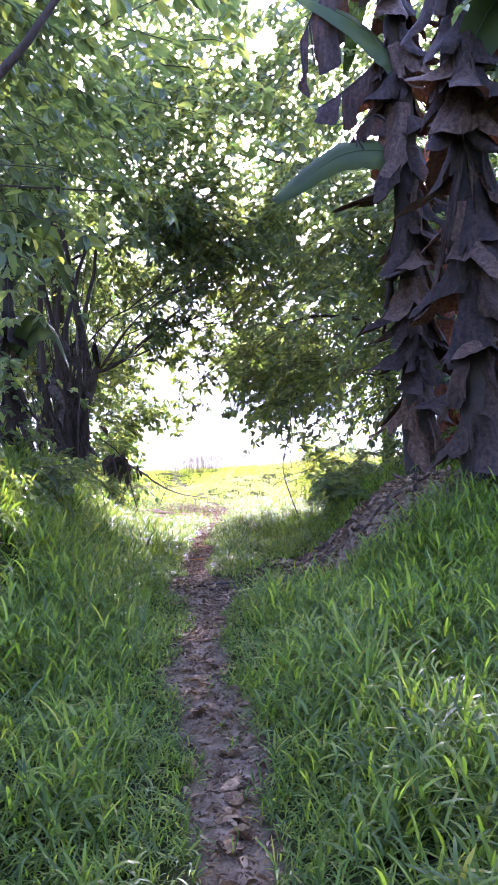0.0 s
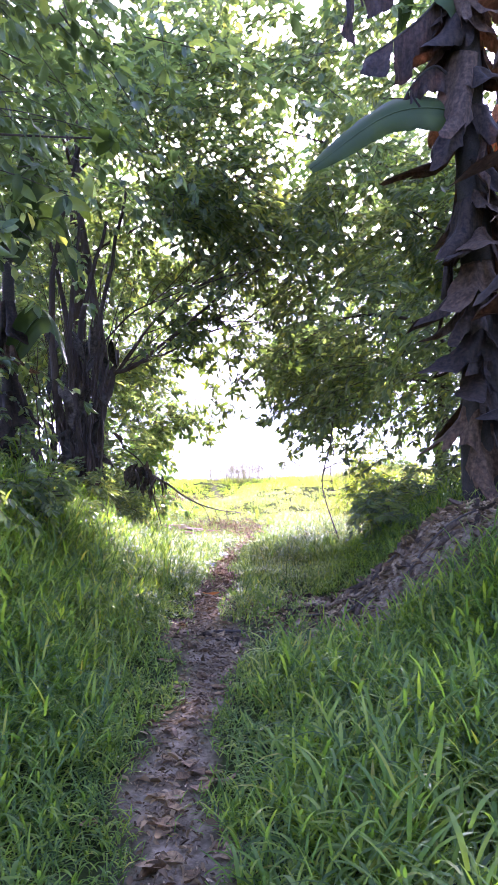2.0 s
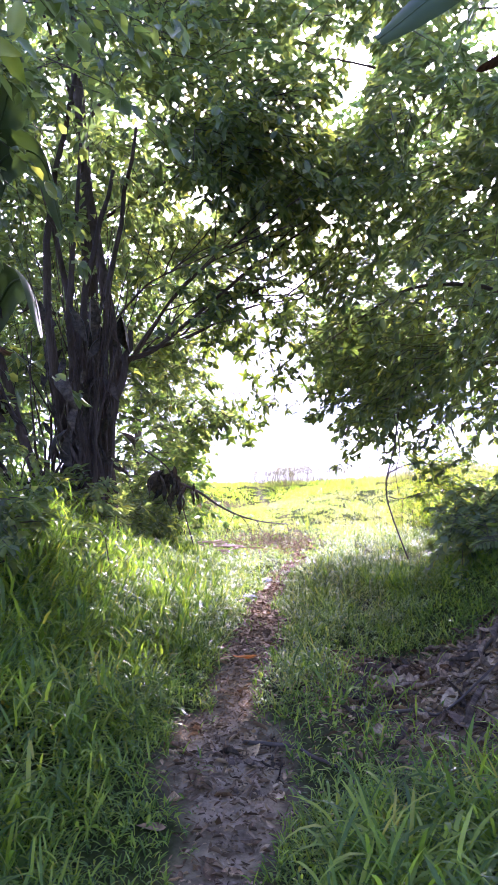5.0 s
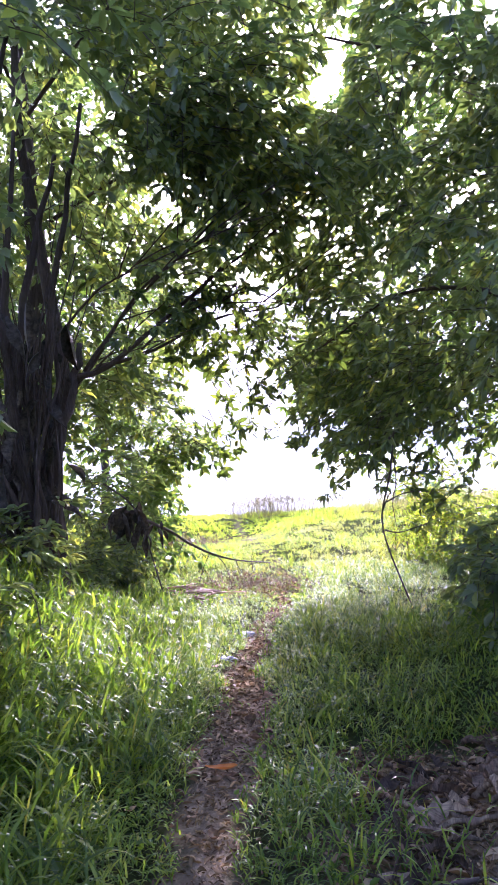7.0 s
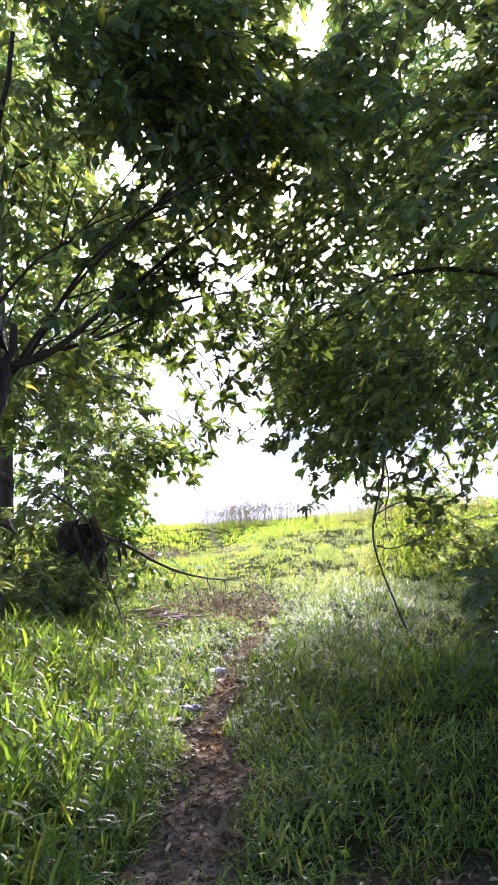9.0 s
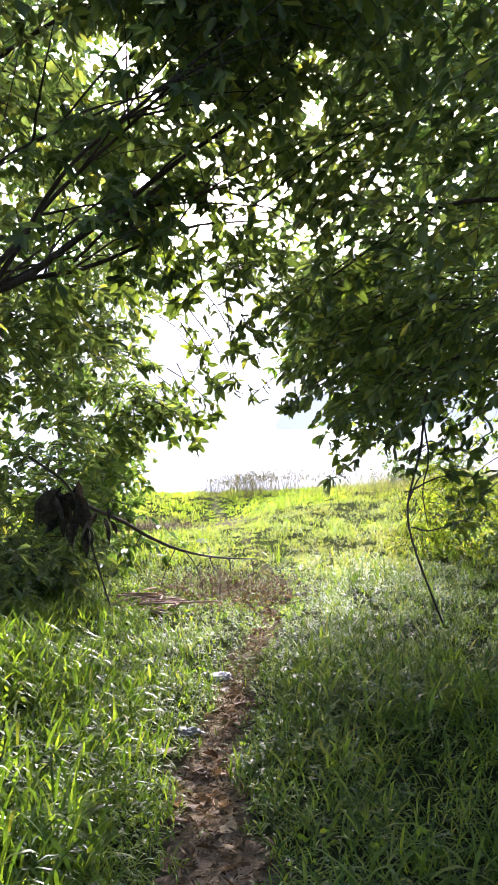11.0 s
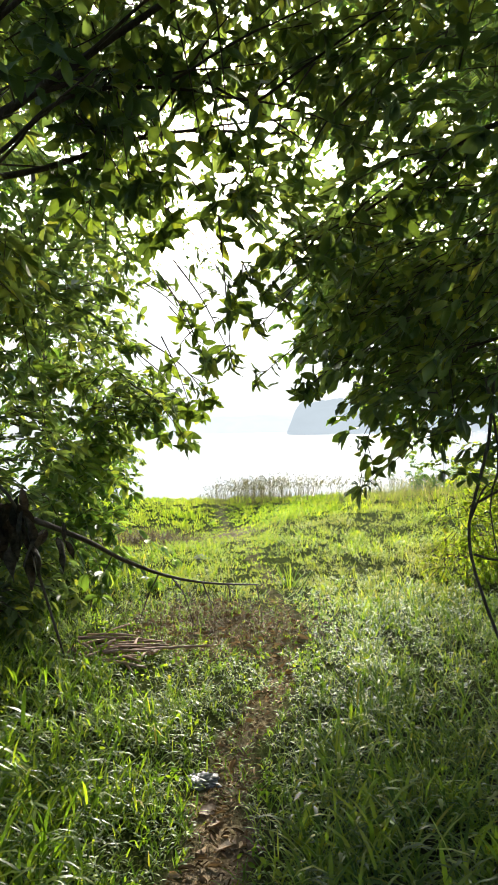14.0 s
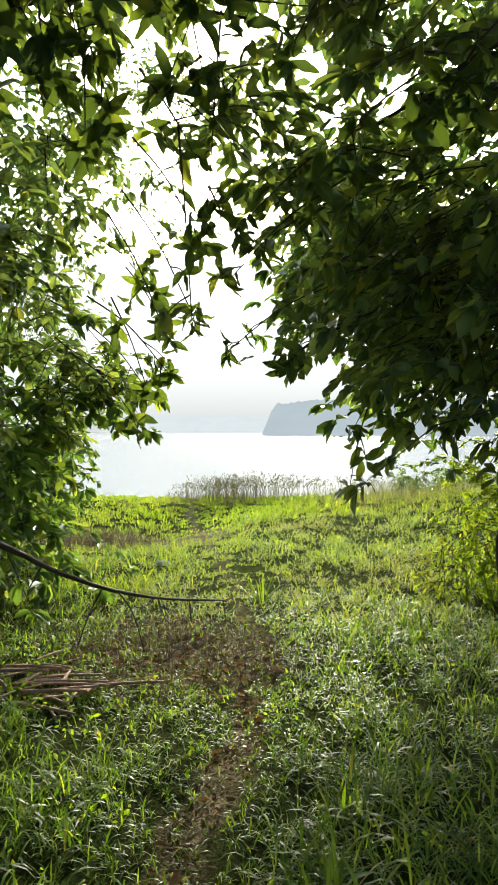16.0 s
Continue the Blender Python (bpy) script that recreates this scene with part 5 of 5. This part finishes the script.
def litter(name, label, n, x0, x1, y0, y1, size, power):
    x, y = rng.uniform(x0, x1, n), rng.uniform(y0, y1, n)
    ok = rng.uniform(0, 1, n) < bareness(x, y) ** power
    x, y = x[ok], y[ok]
    m = len(x)
    b = np.stack([x, y, ground_z(x, y) + rng.uniform(0.003, 0.025, m)], -1)
    a = rng.uniform(0, 6.28, m)
    d = np.stack([np.cos(a), np.sin(a), rng.normal(0, 0.4, m)], -1)
    ln = np.minimum(size * np.exp(rng.normal(-0.2, 0.45, m)), 0.085)
    tagged(new(name, leaves_mesh(name, b, d, unit(rng.normal(0, 0.6, (m, 3)) + [0, 0, 1]), ln, ln * rng.uniform(0.15, 0.5, m), M_DRY, 0.45, 0.25)), label, "leaf litter", kind="stuff")


litter("leaf_litter", "brown leaf litter trodden into the path", 64000, -1.6, 0.8, 1.2, 14.5, 0.030, 0.6)
litter("leaf_litter", "brown leaf litter on the heap and slope", 12000, -0.1, 2.4, 6.0, 9.4, 0.05, 1.4)
litter("leaf_litter", "dry brown litter in a bare patch of the meadow", 7000, -2.2, -0.2, 14, 16.3, 0.05, 1.0)


def stick(name, label, line, r0, r1, forks=(), group="", mat=M_TWIG):
    root = tagged(new(name, tubes_mesh(name, [tube(spline(line, 16), r0, r1, 7, 0.12)], mat)), label, "stick", group)
    for f in forks:
        child("side_twig", tubes_mesh("side_twig", [tube(spline(f, 8), r1 * 1.1, r1 * 0.4, 5, 0.1)], M_TWIG), root)
    return root


def gpt(x, y, h):
    return (x, y, float(ground_z(x, y)) + h)


stick("bare_bough", "thin bare fallen bough propped over the grass", [(-2.5, 13.6, 0.75), (-2.08, 14.2, 0.42), (-1.9, 14.6, 0.2), (-1.65, 15.1, -0.03), (-1.35, 15.6, -0.2), (-0.94, 16.1, -0.32)], 0.024, 0.007,
      [[(-1.7, 15.0, 0.0), (-1.8, 15.0, -0.2), gpt(-1.88, 14.95, 0.0)], [(-1.62, 15.15, -0.05), (-1.5, 15.1, -0.2), gpt(-1.4, 15.05, 0.0)], [(-1.2, 15.8, -0.25), (-1.18, 15.75, -0.4), gpt(-1.15, 15.7, 0)], [(-1.4, 15.5, -0.17), (-1.36, 15.48, -0.28), (-1.3, 15.45, -0.36)], [(-0.96, 16.08, -0.31), (-0.94, 16.05, -0.4), (-0.93, 16.02, -0.5)], [(-1.95, 14.5, 0.26), (-1.98, 14.45, 0.18), (-2.0, 14.4, 0.13)]])
for k in range(30):
    a = rng.normal(0.6, 0.8)
    x, y, ln = -1.74 + rng.normal(0, 0.14), 14.12 + rng.normal(0, 0.2), rng.uniform(0.08, 0.24)
    h = 0.02 + 0.0028 * k
    e0, e1 = Vector(gpt(x - ln * math.cos(a), y - ln * math.sin(a), h)), Vector(gpt(x + ln * math.cos(a), y + ln * math.sin(a), h + rng.uniform(-0.015, 0.02)))
    stick("dry_stick", "pale dry stick lying in a small heap", [e0, (e0 + e1) / 2 + Vector((0, 0, 0.006)), e1], rng.uniform(0.008, 0.015), 0.007, (), "heap of dry sticks", M_STICK)
for line in ([gpt(-0.42, 6.9, 0.01), gpt(-0.2, 6.78, 0.02), gpt(-0.1, 6.7, 0.012), gpt(0.06, 6.56, 0.02), gpt(0.1, 6.42, 0.01)], [gpt(0.7, 7.6, 0.03), gpt(0.95, 7.72, 0.05), gpt(1.2, 7.95, 0.03), gpt(1.7, 8.2, 0.04)], [gpt(1.0, 7.2, 0.03), gpt(1.3, 7.3, 0.05), gpt(1.6, 7.22, 0.03), gpt(2.0, 7.1, 0.04)], [gpt(0.22, 7.12, 0.03), gpt(0.4, 7.2, 0.05), gpt(0.55, 7.22, 0.04), gpt(0.85, 7.36, 0.05)]):
    line = [Vector(q) + Vector(rng.normal(0, 0.012, 3)) * Vector((1, 1, 0.3)) for q in line]
    stick("fallen_branch", "thin brown fallen branch among dry leaves", line, 0.011, 0.005, (), "fallen branches")

for k in range(16):
    lay("dry_leaf", LARGE[k % 9], -1.78 + rng.normal(0, 0.2), 14.15 + rng.normal(0, 0.16), "curled brown leaf among the dry sticks", "leaf", "leaves in the stick heap", rng.uniform(0.35, 0.7), 0.02, 35)

# hanging vine
vine = stick("hanging_vine", "thin bare vine hanging from the boughs to the grass", [(1.05, 13.9, 2.2), (0.8, 13.6, 1.6), (0.72, 13.5, 1.1), (0.62, 13.5, 0.72), (0.59, 13.5, 0.5), (0.64, 13.45, 0.2), gpt(0.86, 13.4, 0.02)], 0.011, 0.009,
             [[(0.6, 13.5, 0.7), (0.9, 13.6, 0.82), (1.25, 13.7, 0.8)], [(0.62, 13.5, 0.4), (0.8, 13.55, 0.36), (1.15, 13.6, 0.46)], [(0.72, 13.55, 1.5), (0.78, 13.5, 1.0), (0.72, 13.5, 0.72), (0.76, 13.5, 0.4)], [(0.6, 13.5, 0.62), (0.68, 13.5, 0.8), (0.74, 13.5, 0.85)]])
vine["category"] = "vine"

# dead leaves caught at the foot of the boughs
bunch = thing("dead_leaf_bunch", "dark withered leaves hanging from a broken bough", "leaves", (-2.3, 13.6, 0.8))
child("stalk", tubes_mesh("stalk", [tube(spline([(-2.7, 13.45, 1.1), (-2.42, 13.55, 0.86), (-2.3, 13.6, 0.6), (-2.18, 13.66, 0.1), gpt(-2.07, 13.73, 0)], 14), 0.014, 0.008, 6)], M_TWIG), bunch)
WITHER = [curled_leaf(0.38, 0.15, c, r, M_WITHER) for c, r in ((0.5, 0.7), (-0.4, 1.0), (0.9, 0.4), (0.2, 1.3))]


def hung(root, at_, k, size):
    """A withered leaf that hangs by its stalk, twisted at random."""
    down = Vector((rng.normal(0, 0.35), rng.normal(0, 0.35), -1)).normalized()
    y_ = Vector((rng.normal(), rng.normal(), 0)).cross(down).normalized()
    leaf = new("withered_leaf", WITHER[k % 4])
    leaf.parent = root
    leaf.matrix_parent_inverse = Matrix.Translation(-root.location)
    leaf.matrix_basis = Matrix.Translation(Vector(at_) + down * 0.19 * size) @ Matrix((down, y_, down.cross(y_))).transposed().to_4x4() @ Matrix.Scale(size, 4)


for k in range(13):
    u = (k + 0.5) / 13
    hung(bunch, (-2.36 + 0.17 * u + rng.normal(0, 0.025), 13.58 + rng.normal(0, 0.04), 0.86 - 0.42 * u), k, rng.uniform(0.6, 0.95))
for k in range(8):
    hung(bunch, (-2.5 + rng.normal(0, 0.045), 13.55 + rng.normal(0, 0.04), 0.74 + rng.normal(0, 0.04)), k, rng.uniform(0.85, 1.15))
for k in range(5):
    hung(bunch, (-2.1 + rng.normal(0, 0.05), 13.7 + rng.normal(0, 0.05), 0.6 - 0.04 * k), k, rng.uniform(0.3, 0.5))
# dead leaves and strips caught between the grey stems
for k in range(60):
    hung(stool, (-2.75 + rng.normal(0, 0.3), 11.1 + rng.normal(0, 0.25), rng.uniform(0.9, 2.9)), k, rng.uniform(0.4, 1.2))


# plastic scraps
M_BAG, bt, bout = nodes_of("thin_plastic")
bp = bt.nodes.new("ShaderNodeBsdfPrincipled")
bt.links.new(ramp(bt, noise_tex(bt, 18), [(0.3, (0.06, 0.07, 0.075)), (0.7, (0.16, 0.17, 0.18))]), bp.inputs["Base Color"])
bp.inputs["Roughness"].default_value = 0.3
bt_tr = bt.nodes.new("ShaderNodeBsdfTranslucent")
bt_tr.inputs["Color"].default_value = (0.24, 0.26, 0.28, 1)
bmx = bt.nodes.new("ShaderNodeMixShader")
bmx.inputs[0].default_value = 0.5
bt.links.new(bp.outputs[0], bmx.inputs[1])
bt.links.new(bt_tr.outputs[0], bmx.inputs[2])
bt.links.new(bmx.outputs[0], bout.inputs[0])


def bag(x, y, sx, sy, hgt, label):
    bm_ = bmesh.new()
    bmesh.ops.create_icosphere(bm_, subdivisions=4, radius=1)
    for v in bm_.verts:
        c = noise.noise(v.co * 2.2 + Vector((x, y, 0))) * 0.45 + noise.noise(v.co * 6 + Vector((y, x, 0))) * 0.22
        v.co *= 0.8 + c
        v.co.x *= sx
        v.co.y *= sy
        v.co.z = max(v.co.z, -0.5) * hgt
    me_ = bpy.data.meshes.new("plastic_bag")
    bm_.to_mesh(me_)
    bm_.free()
    me_.materials.append(M_BAG)
    ob = new("plastic_bag", me_)
    ob.location = gpt(x, y, hgt * 0.45)
    return tagged(ob, label, "plastic bag")


bag(-0.92, 12.3, 0.095, 0.075, 0.033, "crumpled clear plastic bag lying on the path")
bag(-0.97, 11.2, 0.085, 0.05, 0.025, "flattened clear plastic scrap beside the path")
bag(-2.0, 19.2, 0.11, 0.08, 0.05, "crumpled white plastic bag in the meadow grass")

# dry weeds in the brown patches
for nm, lab, n, cx, cy, sx, sy, h in (("dry_weeds", "brown dry weed stalks around the fallen bough", 1500, -1.2, 15.4, 0.5, 0.45, 0.2), ("dead_weeds", "dark dead weeds in a cleared patch of meadow", 3000, -3.35, 21.4, 0.6, 0.3, 0.42)):
    x, y = rng.normal(cx, sx, n), rng.normal(cy, sy, n)
    tagged(new(nm, grass_mesh(nm, x, y, h * rng.uniform(0.3, 1.2, n), np.full(n, 0.006), M_WEED, 1.1, 3)), lab, "weeds", kind="stuff")


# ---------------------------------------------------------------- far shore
# haze painted as a faintly glowing, mottled colour that takes no light
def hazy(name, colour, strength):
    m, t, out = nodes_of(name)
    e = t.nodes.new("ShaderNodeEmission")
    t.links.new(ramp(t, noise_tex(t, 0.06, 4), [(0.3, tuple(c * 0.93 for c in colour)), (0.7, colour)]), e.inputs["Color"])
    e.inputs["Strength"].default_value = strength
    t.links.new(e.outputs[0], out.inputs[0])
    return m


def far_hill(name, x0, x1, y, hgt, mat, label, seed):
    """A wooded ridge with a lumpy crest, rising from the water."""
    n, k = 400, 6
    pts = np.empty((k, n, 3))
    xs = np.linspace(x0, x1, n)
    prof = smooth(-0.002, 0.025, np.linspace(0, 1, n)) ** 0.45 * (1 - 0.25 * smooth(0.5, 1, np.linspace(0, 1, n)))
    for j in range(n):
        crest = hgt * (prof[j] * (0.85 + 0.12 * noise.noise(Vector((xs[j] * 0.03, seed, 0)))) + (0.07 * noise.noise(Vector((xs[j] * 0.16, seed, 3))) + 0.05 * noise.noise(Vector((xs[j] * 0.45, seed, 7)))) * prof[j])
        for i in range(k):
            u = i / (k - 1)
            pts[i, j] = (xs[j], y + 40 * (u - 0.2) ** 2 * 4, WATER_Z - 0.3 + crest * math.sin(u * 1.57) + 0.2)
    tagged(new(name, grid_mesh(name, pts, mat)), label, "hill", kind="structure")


# both ridges glow in a pale haze colour instead of being lit
far_hill("backdrop", -13, 260, 330, 20.5, hazy("painted_haze_near_shore", (0.66, 0.74, 0.82), 0.165), "wooded headland across the lake in painted blue-grey haze", 1.0)
far_hill("backdrop", -170, 30, 700, 21.0, hazy("painted_haze_far_shore", (0.82, 0.87, 0.92), 0.2), "pale far shore of the lake in painted haze", 5.0)

# low round-leaved weeds in the grass beside the path
n = 4000
x, y = rng.uniform(-2.2, 1.2, n), rng.uniform(4.5, 16, n)
ok = (bareness(x, y) < 0.2) & (rng.uniform(0, 1, n) < 0.25 + 0.6 * smooth(0.2, 0.9, np.sin(2.1 * x + 1.3 * y) * np.sin(1.7 * y - x)))
x, y = x[ok], y[ok]
c = np.stack([x, y, ground_z(x, y) + rng.uniform(0.03, 0.16, len(x))], -1)
b, d, u, ln = rosettes(c, 5, 0.032, hang=0.2)
tagged(new("low_weeds", leaves_mesh("low_weeds", b, d, u, ln, ln * 0.55, M_GRASS, 0.2, 0.2)), "low round-leaved green weeds between the grass blades", "weeds", kind="stuff")

# added glowing shell painted as morning mist, brighter upwards, far beyond the hills
M_MIST, mt, mout = nodes_of("painted_lake_mist")
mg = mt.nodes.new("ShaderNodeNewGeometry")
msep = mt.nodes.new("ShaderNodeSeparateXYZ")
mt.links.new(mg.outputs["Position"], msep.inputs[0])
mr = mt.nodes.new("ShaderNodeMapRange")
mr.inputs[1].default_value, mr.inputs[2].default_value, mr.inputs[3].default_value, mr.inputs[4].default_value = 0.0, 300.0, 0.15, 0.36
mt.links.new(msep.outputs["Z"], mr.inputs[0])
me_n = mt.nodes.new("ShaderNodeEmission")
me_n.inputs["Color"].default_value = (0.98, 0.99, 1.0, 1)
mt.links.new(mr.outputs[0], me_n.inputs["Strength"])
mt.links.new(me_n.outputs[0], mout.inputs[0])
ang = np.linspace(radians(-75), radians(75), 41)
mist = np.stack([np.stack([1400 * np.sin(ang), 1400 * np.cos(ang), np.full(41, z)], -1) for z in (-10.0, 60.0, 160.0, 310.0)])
tagged(new("backdrop", grid_mesh("backdrop", mist, M_MIST)), "glowing shell painted as pale morning mist over the far lake", "mist", kind="structure")

# one bright leaf on the path
M_ORANGE = leaf_material("orange_leaf", [(0.0, (0.3, 0.12, 0.03)), (1.0, (0.36, 0.16, 0.04))], (1.4, 1.0, 0.6), 0.3, 0.5, island=False, spec=0.3)
lay("orange_leaf", curled_leaf(0.16, 0.07, 0.5, 0.5, M_ORANGE), -0.62, 8.3, "bright orange fallen leaf lying on the path", "leaf", "", 1.0, 0.02)
